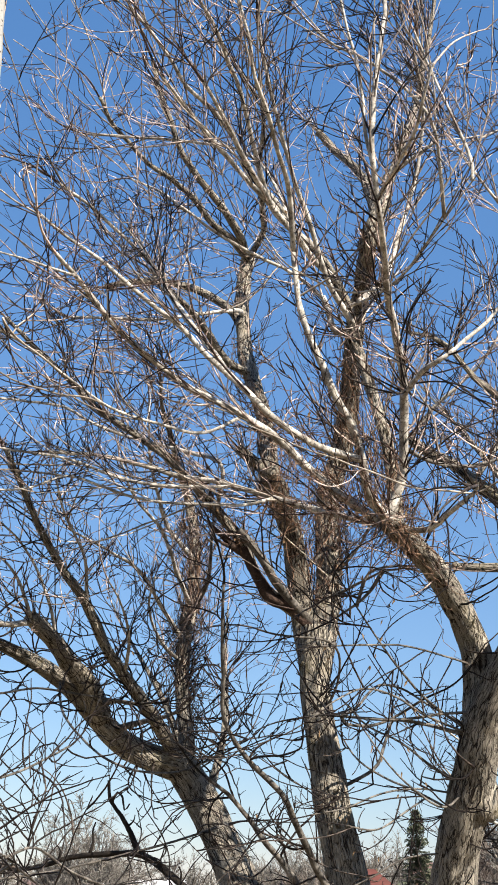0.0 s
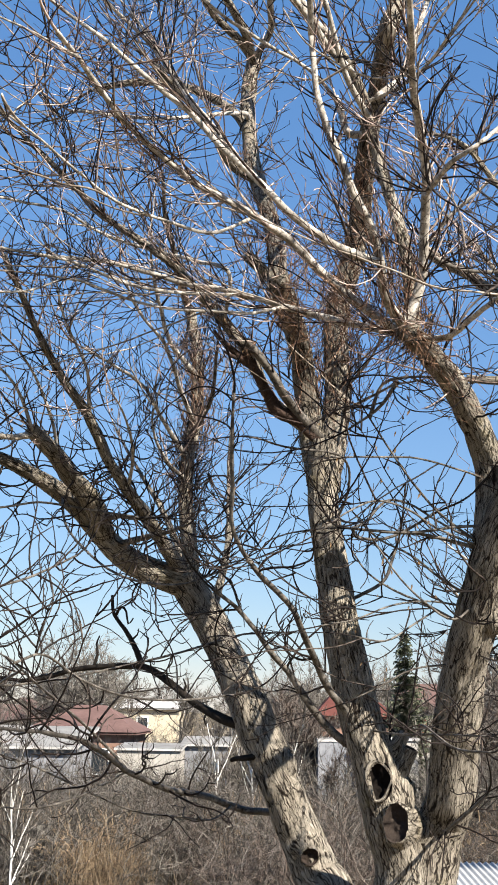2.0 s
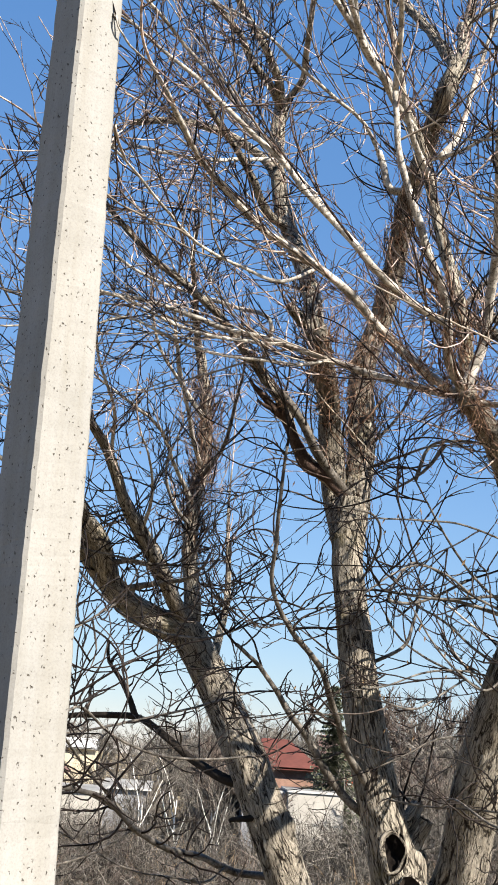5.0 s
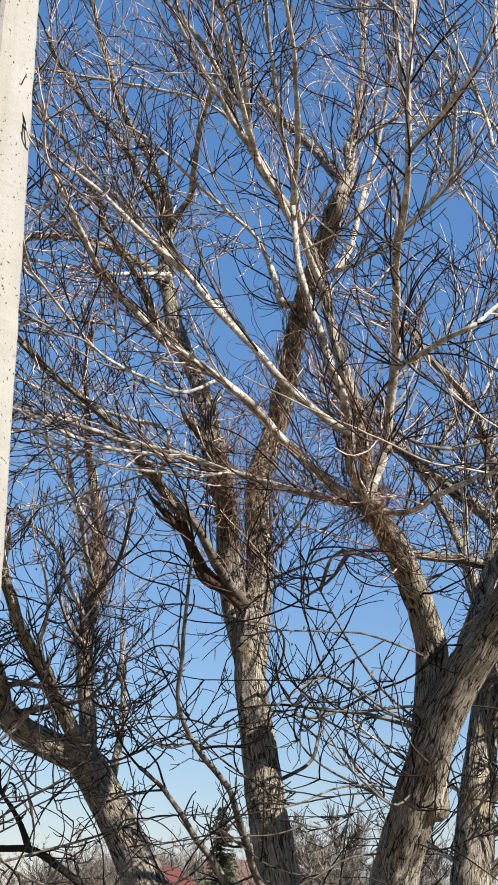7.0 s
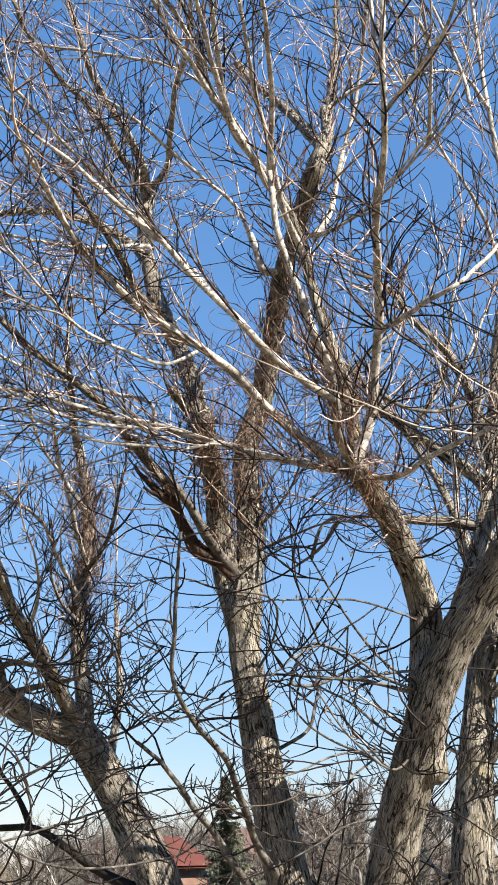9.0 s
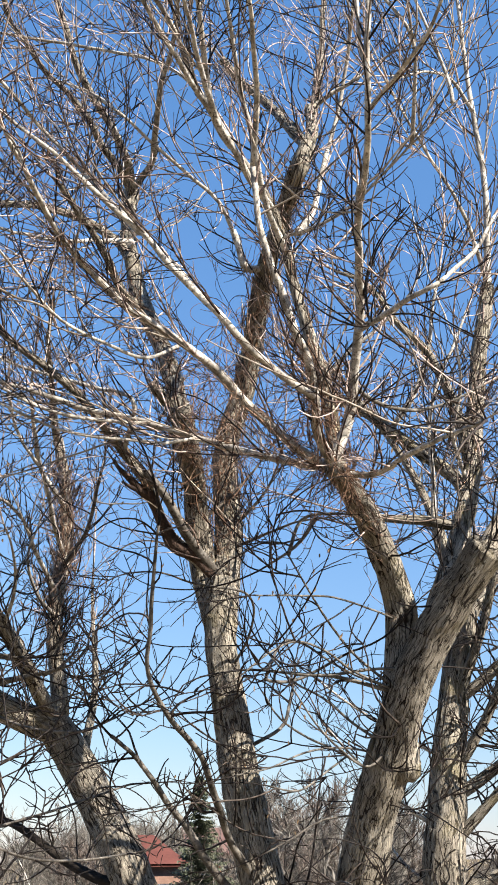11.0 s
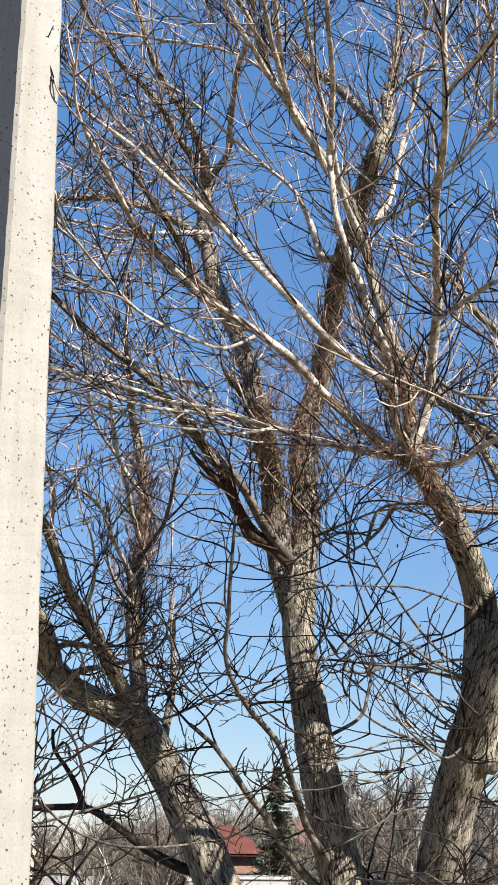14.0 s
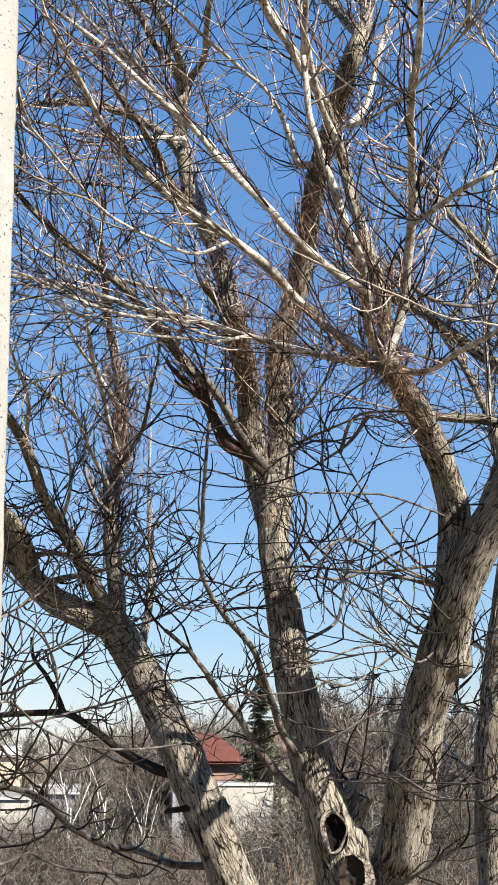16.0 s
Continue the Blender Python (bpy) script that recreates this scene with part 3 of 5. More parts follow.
limb('B3', 'C', 0.028, 0.008, (0.69, 9.40, 4.99), (0.46, 9.14, 5.24), (0.32, 8.86, 5.49), (0.19, 8.61, 5.73), (-0.01, 8.38, 5.91), (-0.15, 8.18, 6.11), (-0.16, 8.01, 6.35), (-0.16, 7.85, 6.59), (-0.15, 7.72, 6.83))
limb('B4', 'RD', 0.011, 0.008, (0.55, 8.40, 6.18), (0.69, 9.05, 6.33), (0.86, 9.45, 6.53), (1.05, 9.69, 6.55), (1.23, 9.77, 6.46), (1.38, 9.69, 6.36), (1.52, 9.45, 6.25))
limb('B5', 'RD', 0.011, 0.009, (0.55, 8.40, 6.18), (0.61, 8.73, 6.17), (0.79, 8.88, 6.19), (0.95, 8.89, 6.26), (1.08, 8.75, 6.33))
limb('B6', 'RD', 0.009, 0.009, (0.73, 8.45, 6.17), (0.92, 8.47, 6.17), (1.16, 8.50, 6.21), (1.39, 8.52, 6.23))
limb('B7', 'C', 0.014, 0.010, (0.52, 9.35, 5.80), (0.81, 9.41, 5.96), (0.90, 9.52, 6.13), (0.97, 9.68, 6.33))
limb('B8', 'C', 0.010, 0.007, (0.45, 9.36, 6.27), (0.57, 9.12, 6.52), (0.52, 8.87, 6.71), (0.17, 8.63, 6.72))
limb('W1', 'C', 0.007, 0.006, (0.69, 9.39, 5.00), (0.90, 8.93, 4.98), (1.09, 8.46, 4.99), (1.25, 8.00, 4.99))
limb('W2', 'W1', 0.007, 0.006, (0.96, 8.77, 4.98), (0.95, 8.34, 5.04), (1.06, 7.91, 4.93), (1.18, 7.48, 4.92))
limb('W3', 'R', 0.013, 0.010, (1.22, 9.70, 4.33), (1.20, 9.23, 4.39), (1.26, 8.77, 4.53), (1.29, 8.30, 4.66))
limb('W4', 'B1b', 0.007, 0.008, (-1.18, 7.38, 5.29), (-1.39, 7.91, 5.22), (-1.16, 8.43, 5.27), (-0.88, 8.92, 5.36), (-0.55, 9.35, 5.47), (-0.18, 9.74, 5.61))
limb('W5', 'B1b', 0.007, 0.007, (-1.17, 7.12, 5.31), (-1.10, 7.53, 5.37), (-0.98, 7.89, 5.27), (-0.81, 8.20, 5.19), (-0.61, 8.46, 5.16), (-0.39, 8.66, 5.17), (-0.15, 8.81, 5.20))
limb('W6', 'L1a', 0.011, 0.007, (-1.53, 10.35, 6.70), (-1.39, 9.75, 6.38), (-1.16, 9.32, 6.13), (-0.93, 9.03, 5.96), (-0.69, 8.87, 5.88), (-0.47, 8.85, 5.88), (-0.27, 8.95, 5.97))
limb('W7', 'L1a', 0.009, 0.008, (-1.89, 9.91, 6.87), (-1.98, 9.92, 6.54), (-1.62, 9.93, 6.57), (-1.25, 9.94, 6.52), (-0.89, 9.95, 6.47))
limb('W8', 'B1b', 0.007, 0.006, (-1.07, 6.01, 5.34), (-1.21, 6.61, 5.59), (-1.12, 7.21, 5.74), (-1.00, 7.81, 5.92))
limb('N1', 'R', 0.010, 0.005, (1.42, 8.58, 6.07), (1.11, 8.48, 6.27), (0.93, 8.39, 6.44), (0.78, 8.29, 6.62), (0.64, 8.20, 6.81))
limb('N2', 'R', 0.009, 0.005, (1.42, 8.58, 6.07), (1.06, 8.46, 6.20), (0.88, 8.35, 6.29), (0.68, 8.23, 6.32), (0.50, 8.12, 6.23), (0.34, 8.00, 6.10))
limb('N3', 'R', 0.010, 0.005, (1.37, 8.77, 5.78), (1.10, 8.68, 5.93), (0.92, 8.59, 6.05), (0.72, 8.49, 6.13), (0.57, 8.40, 6.26))
limb('N4', 'R', 0.009, 0.005, (1.34, 8.88, 5.62), (1.04, 8.81, 5.77), (0.85, 8.74, 5.84), (0.67, 8.67, 5.94), (0.55, 8.60, 6.09))
limb('N5', 'R', 0.007, 0.005, (1.36, 8.79, 5.75), (1.03, 8.69, 5.78), (0.79, 8.60, 5.74), (0.58, 8.50, 5.65), (0.36, 8.40, 5.60))
limb('N6', 'R', 0.007, 0.005, (1.31, 9.00, 5.42), (0.97, 8.93, 5.38), (0.78, 8.87, 5.28), (0.59, 8.80, 5.19))
limb('N7', 'R', 0.009, 0.005, (1.38, 8.73, 5.84), (1.19, 8.65, 5.67), (1.00, 8.56, 5.76), (0.83, 8.48, 5.91), (0.69, 8.40, 6.09))
limb('N8', 'N4', 0.007, 0.005, (1.10, 8.82, 5.74), (0.93, 8.72, 5.63), (0.76, 8.61, 5.53), (0.57, 8.51, 5.55))
limb('N9', 'LL', 0.007, 0.005, (1.44, 8.68, 6.53), (1.21, 8.51, 6.57), (0.94, 8.34, 6.60), (0.67, 8.17, 6.57), (0.41, 8.00, 6.53))
limb('O1', 'DR2', 0.023, 0.008, (1.56, 9.14, 7.94), (1.72, 9.10, 8.19), (1.83, 9.05, 8.49), (1.87, 9.01, 8.82), (1.93, 8.97, 9.14))
limb('O2', 'DR3', 0.018, 0.008, (1.70, 8.74, 7.20), (1.72, 8.75, 7.50), (1.71, 8.76, 7.80), (1.77, 8.76, 8.10), (1.90, 8.77, 8.40), (2.03, 8.77, 8.71))
limb('O3', 'DR2', 0.018, 0.006, (1.14, 9.40, 8.35), (1.32, 9.31, 8.57), (1.54, 9.22, 8.75), (1.73, 9.14, 8.96), (1.86, 9.05, 9.22))
limb('O4', 'Rdark', 0.017, 0.007, (1.99, 8.84, 7.47), (1.84, 8.66, 7.75), (1.85, 8.49, 8.04), (1.77, 8.32, 8.32))
limb('O5', 'N1', 0.013, 0.005, (0.64, 8.20, 6.81), (0.72, 8.20, 7.02), (0.93, 8.20, 7.07), (1.15, 8.20, 7.06))
limb('O6', 'O5', 0.015, 0.006, (0.81, 8.20, 7.04), (0.73, 8.20, 6.91), (0.63, 8.20, 6.82), (0.51, 8.20, 6.74))
limb('T1', 'L3', 0.025, 0.009, (-0.58, 11.43, 7.94), (-0.79, 11.07, 8.14), (-0.86, 10.72, 8.34), (-0.90, 10.36, 8.53), (-0.88, 10.00, 8.70))
limb('T2', 'L3', 0.022, 0.008, (-0.59, 11.28, 7.49), (-0.70, 10.86, 7.72), (-0.79, 10.44, 7.94), (-0.96, 10.02, 8.07), (-1.04, 9.60, 8.24))
limb('T3', 'L3', 0.021, 0.008, (-0.63, 11.18, 7.17), (-0.80, 10.74, 7.37), (-0.92, 10.29, 7.54), (-1.13, 9.85, 7.60), (-1.33, 9.40, 7.62))
limb('T4', 'L3', 0.022, 0.009, (-0.61, 11.25, 7.39), (-0.43, 10.83, 7.59), (-0.38, 10.41, 7.79), (-0.34, 10.00, 7.97))
limb('T5', 'L3', 0.019, 0.006, (-0.64, 11.13, 6.97), (-0.80, 10.75, 7.10), (-0.86, 10.38, 7.28), (-0.78, 10.00, 7.45))
limb('T6', 'L2', 0.016, 0.005, (-1.22, 9.53, 7.09), (-1.21, 9.22, 7.38), (-1.31, 8.91, 7.60), (-1.35, 8.60, 7.83))
limb('T7', 'L2', 0.017, 0.006, (-1.00, 10.09, 6.70), (-0.93, 9.73, 6.88), (-0.94, 9.36, 7.05), (-1.01, 9.00, 7.18))
limb('T8', 'L1b', 0.016, 0.006, (-1.48, 9.87, 6.87), (-1.51, 9.65, 7.12), (-1.58, 9.44, 7.33), (-1.68, 9.22, 7.50), (-1.83, 9.00, 7.62))
limb('T9', 'L1b', 0.016, 0.006, (-1.62, 9.50, 7.01), (-1.67, 9.33, 7.20), (-1.78, 9.17, 7.35), (-1.94, 9.00, 7.42))
limb('T10', 'C1', 0.016, 0.006, (0.31, 9.73, 7.39), (0.49, 9.71, 7.55), (0.66, 9.69, 7.73), (0.81, 9.67, 7.94))
limb('T11', 'C2', 0.014, 0.006, (0.55, 9.87, 7.39), (0.76, 9.71, 7.60), (0.87, 9.56, 7.84), (0.88, 9.40, 8.10))
limb('T12', 'C2', 0.014, 0.005, (0.53, 9.80, 7.22), (0.74, 9.40, 7.25), (0.87, 9.00, 7.23), (1.00, 8.60, 7.16))
limb('Cst', 'C', 0.063, 0.045, (0.77, 9.43, 4.75), (0.85, 9.44, 4.83), (0.91, 9.44, 4.90), (0.96, 9.45, 4.98))
limb('Kst', 'Ls', 0.030, 0.012, (0.06, 10.55, 4.80), (-0.08, 10.45, 4.77), (-0.17, 10.40, 4.76), (-0.20, 10.38, 4.75))
limb('PW', 'F1', 0.009, 0.003, (-0.91, 6.55, 8.20), (-0.92, 5.90, 7.90), (-0.96, 5.50, 7.73), (-0.99, 5.25, 7.62), (-1.01, 5.19, 7.62), (-1.03, 5.17, 7.64), (-1.04, 5.16, 7.68))
# -- end of skeleton --
rng = random.Random(7)


def named(r):
    return "trunk" if r > 0.12 else "stem" if r > 0.06 else "limb" if r > 0.02 else "branch"


def taper(r0, r1, n, power=0.85):
    return [r0 + (r1 - r0) * (i / (n - 1)) ** power for i in range(n)]


FEET = {"C": ((0.25, (0.93, 9.65, 3.3)), (0.21, (0.90, 9.6, 3.65))), "R": ((0.25, (0.98, 9.65, 3.3)), (0.205, (0.99, 9.66, 3.6))),
        "R2": ((0.34, (2.36, 10.6, -0.3)), (0.23, (2.31, 10.6, 1.5)), (0.185, (2.27, 10.6, 3.3))),
        "Ls": ((0.32, (0.88, 9.95, 1.2)), (0.23, (0.76, 10.1, 2.4)))}     # stems carried on down towards the root
PATHS, STEMS = {}, {}
DARK = ("D", "D2", "D3", "D4", "D5", "D6", "D7", "D8", "Gs", "Gs2", "Gs3", "Gd", "Kst")
for count, (key, (parent, r0, r1, points)) in enumerate(SKELETON.items()):
    thick = max(r0, r1)
    step = 0.02 if thick > 0.1 else 0.03 if thick > 0.03 else 0.05
    foot_of = FEET.get(key, ())
    path = spline([Vector(p) for _, p in foot_of] + [Vector(p) for p in points], step)
    n = len(path)
    below = min(range(n), key=lambda i: (path[i] - Vector(points[0])).length) if foot_of else 0
    wob = 0.35 * min(thick, 0.02)
    path = [p + noise.noise_vector(p * 6 + Vector((count, 0, 0))) * (wob if 0 < i < n - 1 else 0) for i, p in enumerate(path)]
    radii = list(np.interp(np.linspace(0, len(foot_of), below, endpoint=False), range(len(foot_of) + 1), [r for r, _ in foot_of] + [r0])) + taper(r0, r1, n - below)
    sides = 44 if thick > 0.1 else 20 if thick > 0.05 else 12 if thick > 0.02 else 7
    rough = 0.008 if key[0] == "G" and key in DARK else 0.011 if thick > 0.1 else 0.007 if thick > 0.05 else 0.003 if thick > 0.03 else 0.0
    # low and inner branches get the limb colour with shade put in
    mat = ROT if key[0] == "G" and key in DARK else DEAD if key in DARK else BARK if thick > 0.035 else SHADELIMB if key[0] in "NW" or key in ("B1", "B4", "B5", "B6", "B7", "B8", "RD", "B1b", "B1c", "B1d", "O5", "O6", "G2", "B2", "B3", "Lx", "Lx2", "T4", "T10", "T11", "T12", "RH2") else LIMB
    v, f, uv = tube(path, radii, sides, rough, count * 1.7, knots=0.55 if key[0] == "G" and key in DARK else 0.34 if key in DARK else 0.12 if thick > 0.1 else 0.16, girth=r0)
    owner = second_willow if key == "R2" else willow
    STEMS[key] = part("dead_branch" if key in DARK else named(thick), mesh_from(key, v, f, mat, uv), owner, "bare blackened dead wood" if key in DARK else "")
    PATHS[key] = (path, radii)


def stem_down(points, radii, owner, seed):
    """The unseen foot of a stem, down to the ground with a flare."""
    path = spline(points, 0.03)
    n = len(path)
    rr = list(np.interp(np.linspace(0, len(radii) - 1, n), range(len(radii)), radii))
    v, f, uv = tube(path, rr, 44, 0.011, seed, knots=0.08)
    part("trunk", mesh_from("trunk", v, f, BARK, uv), owner)


foot = Vector((0.95, 9.75, 0))
stem_down([foot + Vector((0, 0, -0.3)), foot + Vector((0, 0, 0.8)), foot + Vector((0.02, 0, 2.2)), Vector((0.95, 9.68, 3.3)), Vector((0.95, 9.72, 3.7))],
          [0.62, 0.50, 0.42, 0.33, 0.16], willow, 3.1)


def burl(key, centre, rx, rz, seed, label):
    """A rounded swelling of bark on a stem."""
    rows_, cols_, v, f, uv = 14, 22, [], [], []
    for j in range(rows_ + 1):
        th = math.pi * j / rows_
        for k in range(cols_):
            a = 2 * math.pi * k / cols_
            d = Vector((math.sin(th) * math.cos(a), math.sin(th) * math.sin(a), math.cos(th)))
            w = 1 + 0.22 * noise.noise(d * 1.7 + Vector((seed, 0, 0))) + 0.12 * noise.noise(d * 6 + Vector((0, seed, 0)))
            v.append(Vector(centre) + Vector((d.x * rx, d.y * rx, d.z * rz)) * w)
            uv.append((a * rx, th * rz + seed))
    for j in range(rows_):
        for k in range(cols_):
            a, b = j * cols_ + k, j * cols_ + (k + 1) % cols_
            f.append((a, a + cols_, b + cols_, b))
    part("burl", mesh_from("burl", v, f, BARK, uv), willow, label)


def cavity(centre, way, side, up, rx, rz, depth, seed):
    """A rough hollow: rings that sink from a wavy rim."""
    v, f, rings_, n_ = [], [], 8, 28
    for j in range(rings_):
        q = 1 - j / (rings_ - 0.6)
        for k in range(n_):
            a = 2 * math.pi * k / n_
            d = Vector((math.cos(a), math.sin(a), 0))
            w = q * (1 + 0.10 * noise.noise(d * 1.6 + Vector((seed, 0, 0))) + 0.05 * noise.noise(d * 7 + Vector((0, seed, q * 3))))
            sink = depth * (1 - q ** 3) * (1 + 0.5 * noise.noise(d * 2.5 * q + Vector((seed, seed, q))))
            v.append(centre + side * (rx * w * d.x) + up * (rz * w * d.y) - way * sink)
    for j in range(rings_ - 1):
        for k in range(n_):
            a, b_ = j * n_ + k, j * n_ + (k + 1) % n_
            f.append((a, b_, b_ + n_, a + n_))
    f.append(tuple(range((rings_ - 1) * n_, rings_ * n_)))
    return v, f


def sawn_stub(base, way, r, length, label, tall=1.0):
    """A cut-off branch: a collar of bark round a dark sawn face."""
    base, way = Vector(base), Vector(way).normalized()
    path = [base + way * (length * t) for t in (-0.6, 0, 0.4, 0.8, 1.0, 1.04)]
    v, f, uv = tube(path, [r * 1.6, r * 1.32, r * 1.12, r * 1.03, r * 1.0, r * 0.93], 30, 0.014, r * 90, cap=False, knots=0.1)
    v = [Vector((p.x, p.y, base.z + (p.z - base.z) * tall)) for p in v]
    stub = part("sawn_stub", mesh_from("sawn_stub", v, f, BARK, uv), willow, label)
    end, side = base + way * length, way.orthogonal().normalized()
    v, f = cavity(end, way, side, side.cross(way), r * 0.98, r * 0.98, 0.5 * r, r * 70)
    v = [Vector((p.x, p.y, base.z + (p.z - base.z) * tall)) for p in v]
    part("sawn_face", mesh_from("sawn_face", v, f, HEART), stub, "dark weathered heartwood with shadow put into its colour")


def hollow(key, centre, way, rx, rz):
    """An old knot hole: an opening in the stem's bark with a swollen lip and a cavity coloured black for depth behind.
    """
    centre, way = Vector(centre), Vector(way).normalized()
    side = way.cross(Vector((0, 0, 1))).normalized()
    up = side.cross(way)
    me = STEMS[key].data
    bm = bmesh.new()
    bm.from_mesh(me)
    gone = []
    for face in bm.faces:
        off = face.calc_center_median() - centre
        if abs(off.dot(way)) < 0.08 and (off.dot(side) / rx) ** 2 + (off.dot(up) / rz) ** 2 < 1:
            gone.append(face)
    bmesh.ops.delete(bm, geom=gone, context="FACES")
    bm.to_mesh(me)
    bm.free()
    ring, thick = [], []
    for k in range(29):
        a = 2 * math.pi * k / 28
        ring.append(centre + side * (rx * math.cos(a) * (1 + 0.12 * math.sin(3 * a))) + up * (rz * math.sin(a) * (1 + 0.22 * math.cos(a))) + way * 0.004)
        thick.append(0.013 + 0.006 * math.cos(a) + 0.009 * noise.noise(Vector((math.cos(a) * 1.5, math.sin(a) * 1.5, 4))))
    v, f, uv = tube(ring, thick, 14, 0.012, 2.0, cap=False)
    lip = part("knot_hole", mesh_from("knot_hole", v, f, BARK, uv), willow, "old knot hole with a swollen lip")
    v, f = cavity(centre - way * 0.004, way, side, up, rx * 1.10, rz * 1.12, 0.055, 5.0)
    part("rotten_wood", mesh_from("rotten_wood", v, f, HOLE), lip, "rotten wood coloured near black for the deep hole's shade")


burl("b1", (0.20, 10.50, 4.68), 0.085, 0.17, 1.0, "rounded burl of dark bark")
burl("b3", (1.435, 8.79, 5.74), 0.118, 0.16, 3.0, "pale rounded burl")
burl("b4", (0.94, 9.43, 4.57), 0.085, 0.17, 4.0, "")
sawn_stub((0.92, 9.42, 4.40), (-0.22, -1, 0.10), 0.085, 0.185, "short sawn-off stub with dark face", 1.55)
sawn_stub((0.83, 9.44, 3.84), (-0.30, -1, 0.05), 0.07, 0.10, "short sawn-off stub with dark face", 1.3)
sawn_stub((0.93, 9.43, 4.74), (0.42, -0.20, 0.9), 0.050, 0.16, "short upright sawn-off stub")
sawn_stub((0.36, 10.41, 4.12), (0.22, -1, -0.35), 0.07, 0.08, "short sawn-off stub with dark face")
hollow("C", (0.780, 9.272, 4.68), (-0.08, -1, 0.10), 0.074, 0.122)


def crown_limb(key, root, way, length, r, bend):
    """A limb added on the crown's far or sunward side: an arching tapered tube."""
    p, d = Vector(root), Vector(way).normalized()
    pts = [p.copy()]
    for i in range(7):
        d = (d + Vector((0, 0, bend)) + noise.noise_vector(p * 0.9 + Vector((r * 300, 0, 0))) * 0.22).normalized()
        p = p + d * (length / 7)
        pts.append(p.copy())
    path = spline(pts, 0.06)
    radii = taper(r, 0.007, len(path))
    v, f, uv = tube(path, radii, 12, 0.003 if r > 0.03 else 0.0, r * 77, knots=0.15)
    part("limb", mesh_from(key, v, f, BARK if r > 0.035 else LIMB, uv), second_willow if key[0] == "Y" else willow)
    PATHS[key] = (path, radii)


top, far_top = PATHS["R"][0][-1], PATHS["R2"][0][-1]
for i, (way, length, r) in enumerate((((1.0, 0.55, 0.6), 2.6, 0.07), ((0.75, 0.35, 1.0), 2.6, 0.06))):
    crown_limb("X%d" % i, top - Vector((0.04, 0, 0.04)), way, length, r, 0.06)
for i, (way, length, r) in enumerate((((0.9, 0.5, 0.9), 3.0, 0.07), ((0.3, 1.0, 0.9), 3.0, 0.07), ((0.1, 0.4, 1.0), 3.2, 0.06), ((0.8, 1.0, 0.5), 2.6, 0.05))):
    crown_limb("Y%d" % i, far_top - Vector((0, 0, 0.08)), way, length, r, 0.07)
side_path = PATHS["R2"][0]
# the long ones are unseen, added towards the sun to dapple this trunk
for i, (at, way, length) in enumerate(((0.70, (1.0, -0.35, 0.45), 2.4), (0.80, (1.0, -0.2, 0.6), 2.4), (0.90, (0.9, -0.5, 0.5), 2.2), (0.74, (0.65, -0.5, 0.75), 2.4), (0.82, (0.65, -0.52, 1.0), 2.6), (0.90, (0.6, -0.5, 1.1), 2.6),
                                       (0.52, (0.65, -0.6, 0.8), 2.6), (0.58, (0.6, -0.6, 0.9), 2.6), (0.64, (0.65, -0.6, 0.7), 2.4), (0.71, (-0.8, 0.7, 0.25), 1.1), (0.77, (-0.9, 0.5, 0.35), 1.2), (0.84, (-0.7, 0.8, 0.5), 1.2))):
    crown_limb("Y%d" % (4 + i), side_path[int(at * len(side_path))], way, length, 0.05 if length > 2 else 0.018, 0.05)
back = PATHS["Ls"][0][-20]
for i, (way, length, r) in enumerate((((-0.5, 1.0, 0.8), 2.6, 0.05), ((0.2, 1.0, 0.9), 2.4, 0.045))):
    crown_limb("V%d" % i, back, way, length, r, 0.07)


class Twigs:
    """Collects thin shoots as small tubes in one mesh."""

    def __init__(self):
        self.v, self.f, self.shoots = [], [], 0

    def add(self, pts, r0, r1, sides=3):
        base, n = len(self.v), len(pts)
        side = (pts[1] - pts[0]).orthogonal().normalized()
        for i, c in enumerate(pts):
            a = (pts[min(i + 1, n - 1)] - pts[max(i - 1, 0)]).normalized()
            side = (side - a * side.dot(a)).normalized()
            other = a.cross(side)
            r = r0 + (r1 - r0) * i / (n - 1)
            for k in range(sides):
                ang = 2 * math.pi * k / sides
                self.v.append(c + (side * math.cos(ang) + other * math.sin(ang)) * r)
        for i in range(n - 1):
            for k in range(sides):
                a, b = base + i * sides + k, base + i * sides + (k + 1) % sides
                self.f.append((a, b, b + sides, a + sides))
        self.shoots += 1

    def done(self, name, mat, parent, label=""):
        return tagged(part(name, mesh_from(name, self.v, self.f, mat), parent, label), kind="stuff")


def unit():
    while True:
        v = Vector((rng.uniform(-1, 1), rng.uniform(-1, 1), rng.uniform(-1, 1)))
        if 0.01 < v.length < 1:
            return v.normalized()


def off_axis(d, degrees):
    side = d.cross(unit()).normalized()
    a = radians(degrees)
    return (d * math.cos(a) + side * math.sin(a)).normalized()


